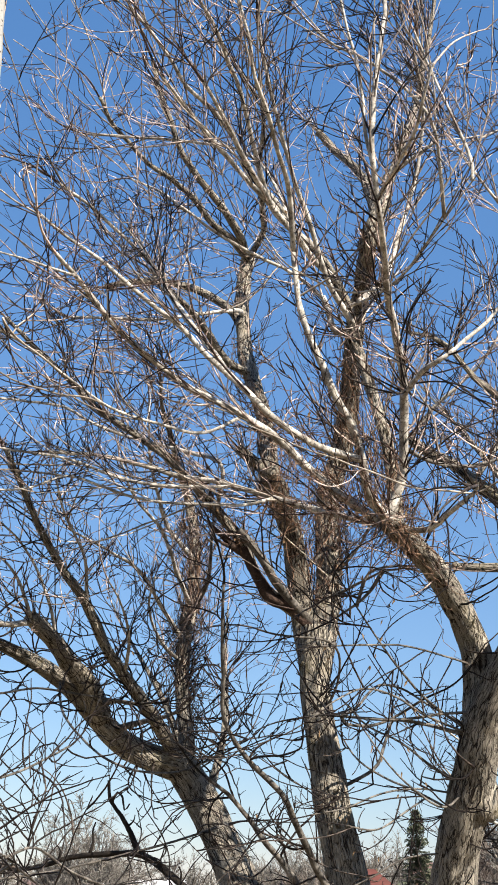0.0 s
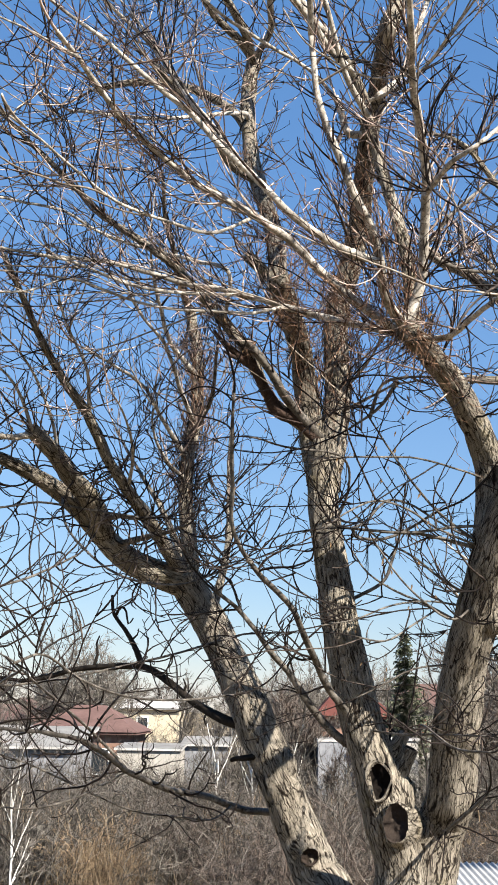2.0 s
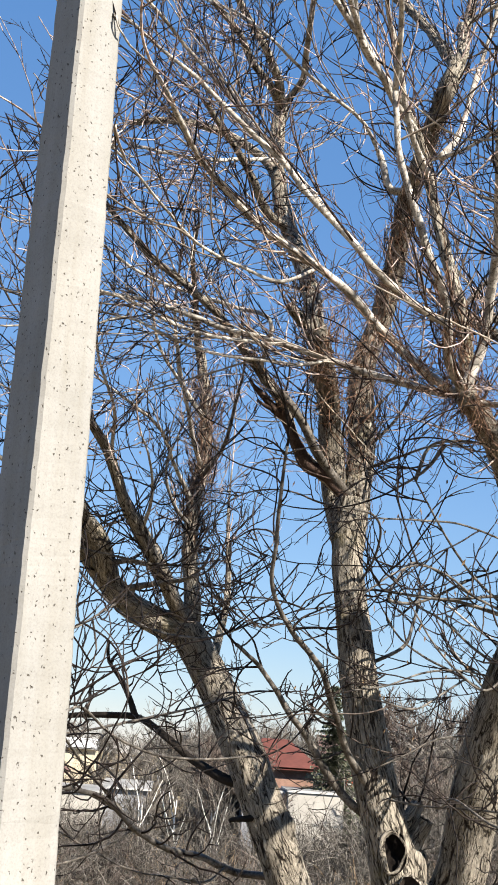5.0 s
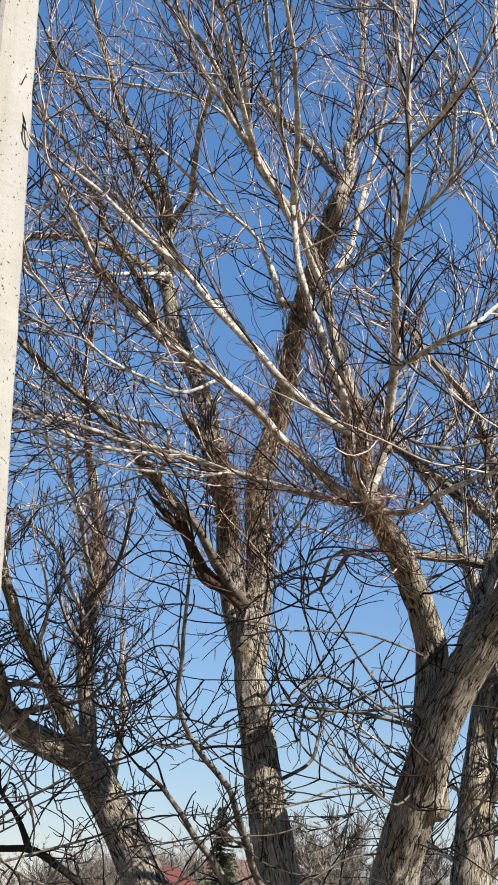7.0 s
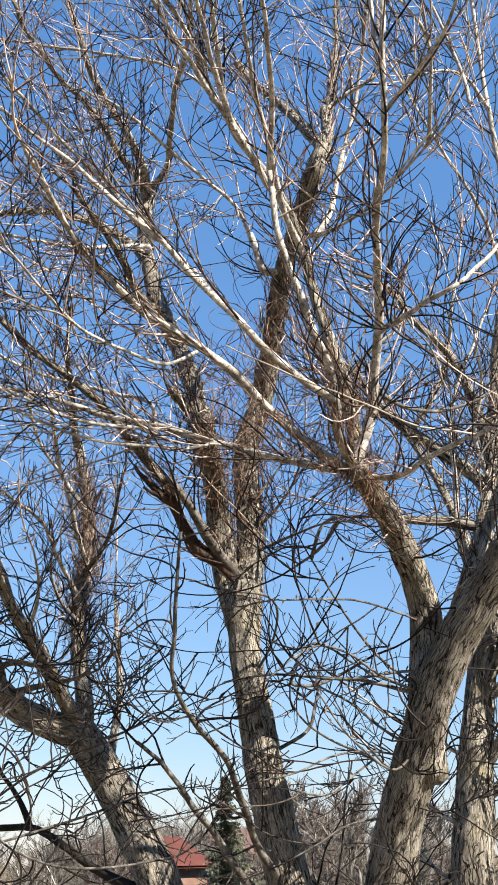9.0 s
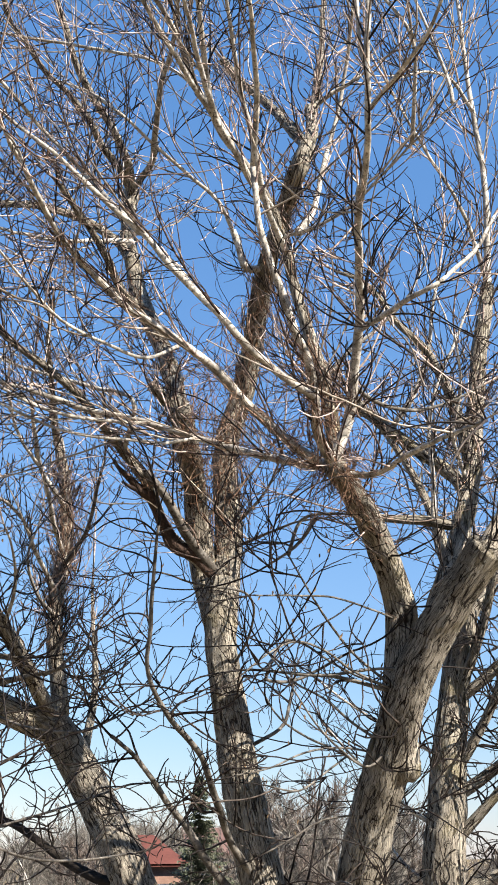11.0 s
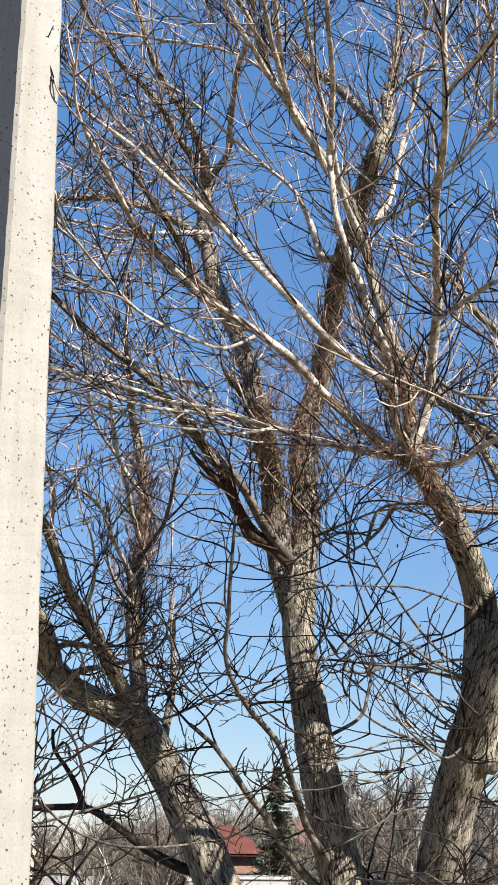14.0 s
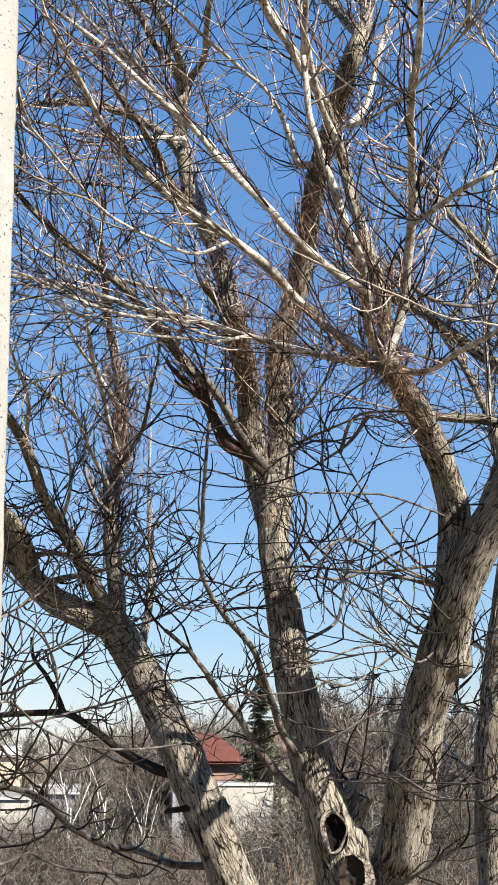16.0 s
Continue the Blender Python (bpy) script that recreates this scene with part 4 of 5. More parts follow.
def grow(acc, p, d, length, r, level, up=0.05, curl=0.16, dense=9.0, step=0.045):
    """One shoot that wanders, bends upwards and bears smaller shoots."""
    n = max(4, int(length / step))
    pts, dirs = [p.copy()], [d]
    drift = unit() * curl * 0.75
    for i in range(n):
        if i % 5 == 4:
            drift = (drift + unit() * curl * 0.8) * 0.7
        d = (d + unit() * curl * 0.6 + drift + Vector((0, 0, up))).normalized()
        if pts[-1].y < 5.7 and length > 0.1:
            d = Vector((d.x, abs(d.y), d.z)).normalized()
        pts.append(pts[-1] + d * (length / n))
        dirs.append(d)
    acc.add(pts, r, max(0.0022, r * 0.46), 3 if r < 0.0055 else 5)
    if level <= 0:
        return
    kids = int(length * dense * rng.uniform(0.55, 1.1))
    for k in range(kids):
        i = rng.randint(max(1, n // 8), n)
        ln = length * rng.uniform(0.18, 0.5) * (1.15 - 0.5 * i / n)
        ln = max(0.07, min(ln, 0.6))
        grow(acc, pts[i], off_axis(dirs[i], rng.uniform(28, 62) * (0.72 if pts[i].z > 6.9 else 1.0)), ln, max(0.0030 if acc is fine else 0.0033, r * 0.66), level - 1, up * 1.1, curl * 1.15, dense * 1.15, step)


# old gathers the twigs that carry shade in their colour
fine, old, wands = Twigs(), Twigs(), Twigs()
STIFF = {"F1", "F2", "F9", "F9b", "F8", "P1", "P3", "P4", "P6", "P7", "P8", "Q1", "Q2", "Q3", "Q4", "Q5", "Q6", "Q7", "Q8", "Q9", "Q10", "U1", "R1t", "R3t", "R4t", "F4", "F6", "F7", "F10", "C1w", "RG", "Zl", "C2r", "C2l"}
BROOM = {"L3"}
RIGHT_CROWN = {"Q5", "Q6", "Q7", "Q8", "Q9", "Q10", "U1", "Zl", "RG", "RF", "R3", "R3t", "C2r", "O1", "O2", "O3", "O4", "DR", "DR2", "RH2", "Rdark"}


def wand(p, d, length, r, up, curl):
    """A long bare secondary branch with its own shoots."""
    n = max(8, int(length / 0.07))
    pts, dirs = [p.copy()], [d]
    drift = unit() * curl * 0.3
    for i in range(n):
        d = (d + unit() * curl + drift + Vector((0, 0, up))).normalized()
        if pts[-1].y < 5.7:
            d = Vector((d.x, abs(d.y), d.z)).normalized()
        pts.append(pts[-1] + d * (length / n))
        dirs.append(d)
    # shoots below 6.95 m take the shade-darkened colour
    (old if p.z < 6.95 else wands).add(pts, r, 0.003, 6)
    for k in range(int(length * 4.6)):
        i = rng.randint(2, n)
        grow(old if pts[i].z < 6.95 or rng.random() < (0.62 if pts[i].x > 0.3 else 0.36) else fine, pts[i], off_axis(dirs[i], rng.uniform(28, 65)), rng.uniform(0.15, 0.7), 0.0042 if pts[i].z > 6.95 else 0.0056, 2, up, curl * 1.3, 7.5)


for key, (path, radii) in PATHS.items():
    if key in DARK or max(radii) > 0.1 and key not in ("LL", "L1a", "R"):
        continue
    length = sum((b - a).length for a, b in zip(path, path[1:]))
    stiff = key in STIFF
    sparse = key[0] in "BW" or key == "PW"
    if key in ("R", "LL"):
        count, start = int(length * 7), 0.5
    elif key == "L3":
        count, start = int(length * 46), 0.22
    elif sparse:
        count, start = int(length * (3.4 if key in ("B1", "B1b", "B1c", "B1d", "B4", "B5", "B6", "RD") else 5.6 if key[0] == "W" else 4.4)), 0.15
    else:
        count, start = int(length * (3.5 if stiff else 1.6 if key[0] == "N" else 8.6 if key[0] == "L" else 9.5)), 0.10
    if key[:2] in ("DR", "Rd", "RH") or key[0] == "O" or key == "R":
        count = int(count * (0.5 if key == "R" else 0.85))
    if key in RIGHT_CROWN:
        count = int(count * 1.7)
    if stiff and max(q.x for q in path) < 0.45:
        count = int(count * 0.7)
    # more twigs on the added limbs, for denser dappled shade
    if key[0] in "XY":
        count = int(count * 1.7)
    for k in range(count):
        i = min(len(path) - 2, int(len(path) * rng.uniform(start, 0.8 if key in BROOM else 1)))
        d = (path[i + 1] - path[i]).normalized()
        if key in BROOM:
            d = (d + Vector((0, 0, 1.2))).normalized()
        ln = rng.uniform(0.25, 1.0) if stiff else rng.uniform(0.12, 0.5) if key in BROOM else rng.uniform(0.15, 0.8)
        # low shoots and a random share above take the shade-darkened colour
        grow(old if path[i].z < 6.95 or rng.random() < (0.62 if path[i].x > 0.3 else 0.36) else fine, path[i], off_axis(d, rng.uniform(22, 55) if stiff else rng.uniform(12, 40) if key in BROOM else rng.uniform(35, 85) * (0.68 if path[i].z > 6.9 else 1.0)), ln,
             min(0.0088, max(0.0056, radii[i] * 0.55)) * (0.76 if path[i].z > 6.95 else 1), 2, up=0.05 if stiff else 0.045, curl=0.10 if stiff else 0.15 if path[i].z > 6.9 else 0.36, dense=6.4 if stiff else 7.6 if path[i].z > 6.9 else 6.8)
    for k in range(0 if key == 'PW' else int(length * (2.7 if stiff else 0.45 if sparse else 1.5))):
        i = min(len(path) - 2, int(len(path) * rng.uniform(max(0.2, start), 1)))
        d = (path[i + 1] - path[i]).normalized()
        wand(path[i], off_axis(d, rng.uniform(8, 28) if stiff else rng.uniform(30, 75)), rng.uniform(0.7, 1.6), rng.uniform(0.0035, 0.0065), 0.03 if stiff else 0.05,
             0.085 if stiff else 0.13)
    if key == "PW":
        continue
    tip = (path[-1] - path[-3]).normalized()
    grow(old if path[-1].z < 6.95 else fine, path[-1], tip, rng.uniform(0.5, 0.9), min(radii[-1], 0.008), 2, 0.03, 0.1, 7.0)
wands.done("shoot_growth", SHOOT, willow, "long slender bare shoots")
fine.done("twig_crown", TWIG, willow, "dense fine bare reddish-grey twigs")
old.done("shaded_twig_growth", SHADETWIG, willow, "crooked twigs with shade put into their dark colour")

# dry vine stems that hang in the crown
vine = Twigs()


def tangle(key, lo, hi, count, spread):
    path, radii = PATHS[key]
    for k in range(count):
        i = int(len(path) * rng.uniform(lo, hi))
        i = max(1, min(len(path) - 3, i))
        if rng.random() < 0.55:
            # a strand that clings to the stem and loosens
            way = 1 if rng.random() < 0.5 else -1
            pts, ang, turn = [], rng.uniform(0, 6.3), rng.uniform(-0.10, 0.10)
            gap = rng.uniform(0.004, spread)
            for j in range(rng.randint(10, 26)):
                q = i + way * j * max(1, int(0.05 / max(0.01, (path[1] - path[0]).length)))
                if not 0 < q < len(path) - 1:
                    break
                a = (path[q + 1] - path[q]).normalized()
                u = a.orthogonal().normalized()
                w = a.cross(u)
                ang += turn + rng.uniform(-0.25, 0.25)
                gap = max(0.003, gap + rng.uniform(-0.012, 0.014))
                pts.append(path[q] + (u * math.cos(ang) + w * math.sin(ang)) * (radii[q] + gap))
            if len(pts) > 3:
                vine.add(pts, rng.uniform(0.002, 0.0045), 0.0016)
        else:
            # a strand that hangs and curls
            p, d = path[i] + unit() * (radii[i] + 0.02), off_axis(Vector((0, 0, -1)), rng.uniform(10, 80))
            pts = [p]
            spin = unit() * rng.uniform(0.05, 0.28)
            for j in range(rng.randint(8, 20)):
                d = (d + d.cross(spin) * 1.4 + unit() * 0.22 + Vector((0, 0, -0.05))).normalized()
                pts.append(pts[-1] + d * 0.035)
            vine.add(pts, rng.uniform(0.0018, 0.0035), 0.0014)


for key, lo, hi, count, spread in (("C1", 0.35, 1.0, 70, 0.05), ("C2", 0.25, 1.0, 150, 0.05), ("C2u", 0, 1, 40, 0.05), ("C1u", 0.0, 0.6, 50, 0.05), ("L3", 0.25, 0.9, 210, 0.10), ("LL", 0.80, 1.0, 26, 0.03),
                                   ("F1", 0.05, 0.25, 30, 0.05), ("R4", 0.0, 0.5, 70, 0.05), ("R1", 0.0, 0.5, 50, 0.04), ("R1", 0.0, 0.16, 60, 0.06), ("G", 0.3, 0.6, 24, 0.04), ("F2", 0.0, 0.2, 16, 0.04), ("H", 0.1, 0.6, 24, 0.04),
                                   ("F1", 0.7, 0.85, 14, 0.03), ("P3", 0.6, 0.9, 14, 0.03), ("F8", 0.6, 0.8, 12, 0.03), ("C2r", 0, 0.5, 30, 0.04)):
    tangle(key, lo, hi, count, spread)
def hang(centre, spread, count, reach):
    """Loose curling strands that hang over a fork."""
    for k in range(count):
        p = Vector(centre) + Vector((rng.gauss(0, spread[0]), rng.gauss(0, spread[1]), rng.gauss(0, spread[2])))
        d = (Vector((0, 0, rng.choice((-1, -1, 0.6)))) + unit() * 0.9).normalized()
        swing, pts = unit() * rng.uniform(0.08, 0.30), [p]
        for j in range(int(rng.uniform(0.4, 1.0) * reach / 0.03)):
            if j % 6 == 5:
                swing = (swing + unit() * 0.25) * 0.75
            d = (d + d.cross(swing) + unit() * 0.08 + Vector((0, 0, -0.06))).normalized()
            pts.append(pts[-1] + d * 0.03)
        if len(pts) > 3:
            vine.add(pts, rng.uniform(0.002, 0.0046), 0.0016)


hang((0.80, 7.72, 7.24), (0.07, 0.06, 0.11), 34, 0.45)
hang((0.70, 7.85, 7.45), (0.10, 0.08, 0.12), 22, 0.5)
hang((0.30, 9.10, 8.05), (0.13, 0.08, 0.25), 80, 0.7)
hang((0.48, 9.55, 7.60), (0.09, 0.06, 0.25), 40, 0.6)
hang((0.10, 9.00, 8.00), (0.10, 0.08, 0.15), 40, 0.5)
hang((-0.62, 11.3, 7.7), (0.12, 0.10, 0.40), 80, 0.6)
hang((0.72, 9.4, 9.1), (0.10, 0.08, 0.25), 60, 0.6)
vine.done("vine_tangle", VINE, willow, "tangled dry brown vine stems")

# withered leaves that still hang on the shoots
LEAF = speckled("withered_leaf", [(0.2, (0.05, 0.035, 0.025)), (0.7, (0.20, 0.13, 0.07))], 30, 0.8)
lv, lf = [], []
for k in range(170):
    key = rng.choice([q for q in PATHS if q[0] in "NOTRGH" and q not in ("R", "R2")])
    path = PATHS[key][0]
    p = path[rng.randint(len(path) // 3, len(path) - 1)] + unit() * rng.uniform(0.05, 0.4)
    down = (Vector((0, 0, -1)) + unit() * 0.5).normalized()
    side = down.orthogonal().normalized()
    fold = down.cross(side)
    ln, w = rng.uniform(0.02, 0.05), rng.uniform(0.006, 0.012)
    base = len(lv)
    lv += [p, p + down * ln * 0.4 + side * w, p + down * ln, p + down * ln * 0.4 - side * w, p + down * ln * 0.5 + fold * w * 0.7]
    lf += [(base, base + 1, base + 4), (base + 1, base + 2, base + 4), (base + 2, base + 3, base + 4), (base + 3, base, base + 4)]
tagged(part("withered_foliage", mesh_from("withered_foliage", lv, lf, LEAF, smooth=False), willow, "small curled brown withered leaves"), kind="stuff")

# ---- the concrete pole ----
m, n, l, b = material("weathered_concrete", 0.92)
co = n.new("ShaderNodeTexCoord").outputs["Object"]
tone = ramp(n, l, noise_tex(n, l, co, 3.0, 5), [(0.3, (0.225, 0.220, 0.207)), (0.7, (0.265, 0.260, 0.247))])
sand = ramp(n, l, noise_tex(n, l, co, 130, 4, 0.7), [(0.30, (0.84, 0.83, 0.82)), (0.52, (1, 1, 1)), (0.75, (1.04, 1.04, 1.04))])
tone = mixed(n, l, 1.0, tone, sand, "MULTIPLY")
pit = n.new("ShaderNodeTexVoronoi")
pit.inputs["Scale"].default_value = 1
ragged = n.new("ShaderNodeVectorMath")
ragged.operation = "MULTIPLY_ADD"
jag = n.new("ShaderNodeTexNoise")
jag.inputs["Scale"].default_value = 70
l.new(co, jag.inputs["Vector"])
l.new(jag.outputs[1], ragged.inputs[0])
ragged.inputs[1].default_value = (0.02, 0.02, 0.02)
l.new(co, ragged.inputs[2])
l.new(stretched(n, l, ragged.outputs[0], (58, 58, 40)), pit.inputs["Vector"])
gate = ramp(n, l, noise_tex(n, l, co, 11, 2), [(0.38, (0, 0, 0)), (0.48, (1, 1, 1))])
hole = ramp(n, l, pit.outputs["Distance"], [(0.12, (1, 1, 1)), (0.19, (0, 0, 0))])
spots = mixed(n, l, 1.0, hole, gate, "MULTIPLY")
streak = ramp(n, l, noise_tex(n, l, stretched(n, l, co, (14, 14, 0.7)), 1, 4), [(0.3, (0.88, 0.86, 0.82)), (0.6, (1, 1, 1))])
l.new(mixed(n, l, spots, mixed(n, l, 1.0, tone, streak, "MULTIPLY"), (0.07, 0.062, 0.053)), b.inputs["Base Color"])
inv = n.new("ShaderNodeInvert")
l.new(spots, inv.inputs["Color"])
bump(n, l, inv.outputs[0], b, 0.7, 0.004)
CONCRETE = m

pole = tagged(new("utility_pole"), "tapered square concrete utility pole with pitted pale faces", "pole")
POLE_TURN = radians(40)


def pole_ring(z):
    """Four chamfered corners at a height: wide below, narrow above."""
    half = 0.0915 + (7.3 - z) * 0.009
    cx, cy = -1.139 + (7.3 - z) * 0.014, 5.22
    ring = []
    for sx, sy in ((-1, -1), (1, -1), (1, 1), (-1, 1)):
        for k in ((0, 1), (1, 0)) if sx * sy > 0 else ((1, 0), (0, 1)):
            x, y = sx * (half - 0.012 * k[0]), sy * (half - 0.012 * k[1])
            ring.append(Vector((cx + x * math.cos(POLE_TURN) - y * math.sin(POLE_TURN), cy + x * math.sin(POLE_TURN) + y * math.cos(POLE_TURN), z)))
    return ring


rings, heights = [], [i * 0.03 for i in range(-10, 317)]
for z in heights:
    ring = pole_ring(z)
    for i, q in enumerate(ring):
        q += noise.noise_vector(Vector((i // 2 * 3.1, 0, z * 14))) * 0.0028
    rings.append(ring)
faces = [(i * 8 + k, i * 8 + (k + 1) % 8, i * 8 + 8 + (k + 1) % 8, i * 8 + 8 + k) for i in range(len(rings) - 1) for k in range(8)]
faces += [tuple(range((len(rings) - 1) * 8, len(rings) * 8)), tuple(reversed(range(8)))]
part("shaft", mesh_from("shaft", [q for ring in rings for q in ring], faces, CONCRETE, smooth=False), pole)

# ---- ground and the distance ----
def terrain(x, y):
    far = min(1.0, max(0.0, (y - 30) / 40))
    return (0.10 * noise.noise(Vector((x * 0.12, y * 0.12, 0))) * min(1, abs(y) / 20) + 0.02 * noise.noise(Vector((x, y, 3))) + far * -0.25
            + 4.0 * min(1, max(0, (y - 110) / 220)))


m, n, l, b = material("thawing_ground", 0.95)
co = n.new("ShaderNodeTexCoord").outputs["Object"]
soil = ramp(n, l, noise_tex(n, l, co, 1.6, 8, 0.75), [(0.3, (0.055, 0.042, 0.026)), (0.5, (0.15, 0.115, 0.068)), (0.72, (0.26, 0.21, 0.13))])
patch = ramp(n, l, noise_tex(n, l, co, 0.3, 6, 0.65), [(0.62, (0, 0, 0)), (0.66, (1, 1, 1))])
l.new(mixed(n, l, patch, soil, (0.80, 0.82, 0.86)), b.inputs["Base Color"])
bump(n, l, noise_tex(n, l, co, 5, 6), b, 0.7, 0.06)
GROUND = m
xs = np.r_[np.linspace(-1500, -90, 14), np.linspace(-80, 80, 110), np.linspace(90, 1500, 14)]
ys = np.r_[np.linspace(-1500, -40, 12), np.linspace(-36, 120, 110), np.linspace(130, 2500, 24)]
gv = [(x, y, terrain(x, y)) for y in ys for x in xs]
gf = [(j * len(xs) + i, j * len(xs) + i + 1, (j + 1) * len(xs) + i + 1, (j + 1) * len(xs) + i) for j in range(len(ys) - 1) for i in range(len(xs) - 1)]
tagged(new("ground", mesh_from("ground", gv, gf, GROUND)), "thawing ground with dead grass and patches of snow", "ground", kind="structure")

# ---- distance: materials ----
SNOW = speckled("old_snow", [(0.30, (0.117, 0.099, 0.0765)), (0.40, (0.414, 0.423, 0.45)), (0.62, (0.666, 0.684, 0.72))], 1.3, 0.7, 0.05)
BRUSH = shoot_material("brush_bark", [(0.2, (0.0139, 0.0119, 0.00976)), (0.5, (0.0613, 0.0536, 0.0453)), (0.85, (0.265, 0.24, 0.209))], 4)
REDBRUSH = shoot_material("red_brush_bark", [(0.2, (0.0287, 0.0205, 0.0172)), (0.5, (0.082, 0.0631, 0.0525)), (0.85, (0.221, 0.184, 0.156))], 4)
REED = shoot_material("dry_reed", [(0.2, (0.0723, 0.0467, 0.0289)), (0.5, (0.187, 0.132, 0.0808)), (0.85, (0.391, 0.306, 0.204))], 4)
BIRCH = speckled("birch_bark", [(0.30, (0.10, 0.09, 0.08)), (0.42, (0.62, 0.60, 0.56)), (0.8, (0.74, 0.72, 0.68))], 5)
NEEDLE = shoot_material("spruce_needles", [(0.2, (0.014, 0.019, 0.012)), (0.5, (0.060, 0.070, 0.045)), (0.9, (0.21, 0.205, 0.14))], 3)
PLASTER = speckled("white_plaster", [(0.2, (0.279, 0.261, 0.232)), (0.7, (0.392, 0.372, 0.336))], 1.2, 0.9, 0.01)
GREYWALL = speckled("grey_boards", [(0.2, (0.13, 0.135, 0.15)), (0.7, (0.26, 0.265, 0.28))], 1.6, 0.85)
BRICK = speckled("brown_brick", [(0.2, (0.13, 0.08, 0.06)), (0.7, (0.28, 0.17, 0.13))], 3.0, 0.9)
YELLOW = speckled("yellow_plaster", [(0.2, (0.38, 0.33, 0.24)), (0.7, (0.50, 0.44, 0.33))], 1.5, 0.9)
REDROOF = speckled("red_metal_roof", [(0.2, (0.068, 0.0272, 0.0224)), (0.7, (0.12, 0.0432, 0.0344))], 1.2, 0.9)
DULLROOF = speckled("faded_red_roof", [(0.2, (0.085, 0.052, 0.046)), (0.7, (0.140, 0.086, 0.076))], 1.2, 0.85)
TINROOF = speckled("pale_tin_roof", [(0.2, (0.30, 0.295, 0.285)), (0.7, (0.45, 0.44, 0.425))], 1.0, 0.7)
ASBESTOS = speckled("corrugated_sheet", [(0.2, (0.27, 0.27, 0.265)), (0.7, (0.40, 0.40, 0.395))], 2.0, 0.85)
PALEBLUE = speckled("pale_blue_wall", [(0.2, (0.56, 0.60, 0.66)), (0.7, (0.70, 0.74, 0.79))], 1.2, 0.85)
ORANGE = speckled("orange_paint", [(0.2, (0.42, 0.07, 0.04)), (0.7, (0.60, 0.13, 0.08))], 5.0, 0.6)
m, n, l, b = material("dark_glass", 0.08)
b.inputs["Base Color"].default_value = (0.02, 0.025, 0.03, 1)
GLASS = m
FRAME = speckled("white_frame", [(0.2, (0.62, 0.62, 0.60)), (0.7, (0.78, 0.78, 0.76))], 4.0, 0.6)


# ---- distance: builders ----
def building(name, label, x0, x1, y0, y1, eave, ridge, wall_mat, roof_mat, windows=(), hip=0.0, chimney=None, along="x"):
    """A house with walls, a pitched roof (ridge along x or y; hip: metres by which the ridge is shorter at each end), windows and a chimney."""
    cx, cy = (x0 + x1) / 2, (y0 + y1) / 2
    base = terrain(cx, cy) - 0.3
    house = tagged(new(name), label, "building")
    bm = bmesh.new()
    t = 0.25
    box(bm, x0, x1, y0, y0 + t, base, eave)
    box(bm, x0, x1, y1 - t, y1, base, eave)
    box(bm, x0, x0 + t, y0 + t, y1 - t, base, eave)
    box(bm, x1 - t, x1, y0 + t, y1 - t, base, eave)
    if not hip:
        ends = [((x0, y0), (x0, y1), (x0 + t, y0), (x0 + t, y1), (x0, cy), (x0 + t, cy)), ((x1 - t, y0), (x1 - t, y1), (x1, y0), (x1, y1), (x1 - t, cy), (x1, cy))] if along == "x" else \
               [((x0, y0), (x1, y0), (x0, y0 + t), (x1, y0 + t), (cx, y0), (cx, y0 + t)), ((x0, y1 - t), (x1, y1 - t), (x0, y1), (x1, y1), (cx, y1 - t), (cx, y1))]
        for a, b_, c, d, p, q in ends:
            va, vb, vc, vd = (bm.verts.new((*w, eave)) for w in (a, b_, c, d))
            vp, vq = bm.verts.new((*p, ridge - 0.04)), bm.verts.new((*q, ridge - 0.04))
            for f in ((va, vb, vp), (vc, vq, vd), (va, vp, vq, vc), (vb, vd, vq, vp)):
                bm.faces.new(f)
    part("wall", bm_mesh("wall", bm, wall_mat), house)
    o = 0.35
    bm = bmesh.new()
    for lift in (0.0, 0.10):
        e = eave - 0.12 + lift
        r = ridge + lift
        c = [bm.verts.new(p) for p in ((x0 - o, y0 - o, e), (x1 + o, y0 - o, e), (x1 + o, y1 + o, e), (x0 - o, y1 + o, e))]
        if along == "x":
            s1, s2 = bm.verts.new((x0 - o + hip, cy, r)), bm.verts.new((x1 + o - hip, cy, r))
            faces = ((c[0], c[1], s2, s1), (c[2], c[3], s1, s2), (c[3], c[0], s1), (c[1], c[2], s2))
        else:
            s1, s2 = bm.verts.new((cx, y0 - o + hip, r)), bm.verts.new((cx, y1 + o - hip, r))
            faces = ((c[0], s1, s2, c[3]), (c[1], c[2], s2, s1), (c[0], c[1], s1), (c[2], c[3], s2))
        for f in faces if hip else faces[:2]:
            bm.faces.new(f)
    part("roof", bm_mesh("roof", bm, roof_mat), house)
    for wx, wz, ww, wh in windows:
        bm = bmesh.new()
        for a in ((wx - ww / 2, wx - ww / 2 + 0.07, wz, wz + wh), (wx + ww / 2 - 0.07, wx + ww / 2, wz, wz + wh), (wx - ww / 2 + 0.07, wx + ww / 2 - 0.07, wz, wz + 0.07),
                  (wx - ww / 2 + 0.07, wx + ww / 2 - 0.07, wz + wh - 0.07, wz + wh)):
            box(bm, a[0], a[1], y0 - 0.06, y0 - 0.004, a[2], a[3])
        window = part("window", bm_mesh("window", bm, FRAME), house)
        bm = bmesh.new()
        box(bm, wx - ww / 2 + 0.07, wx + ww / 2 - 0.07, y0 - 0.03, y0 - 0.006, wz + 0.07, wz + wh - 0.07)
        part("pane", bm_mesh("pane", bm, GLASS), window)
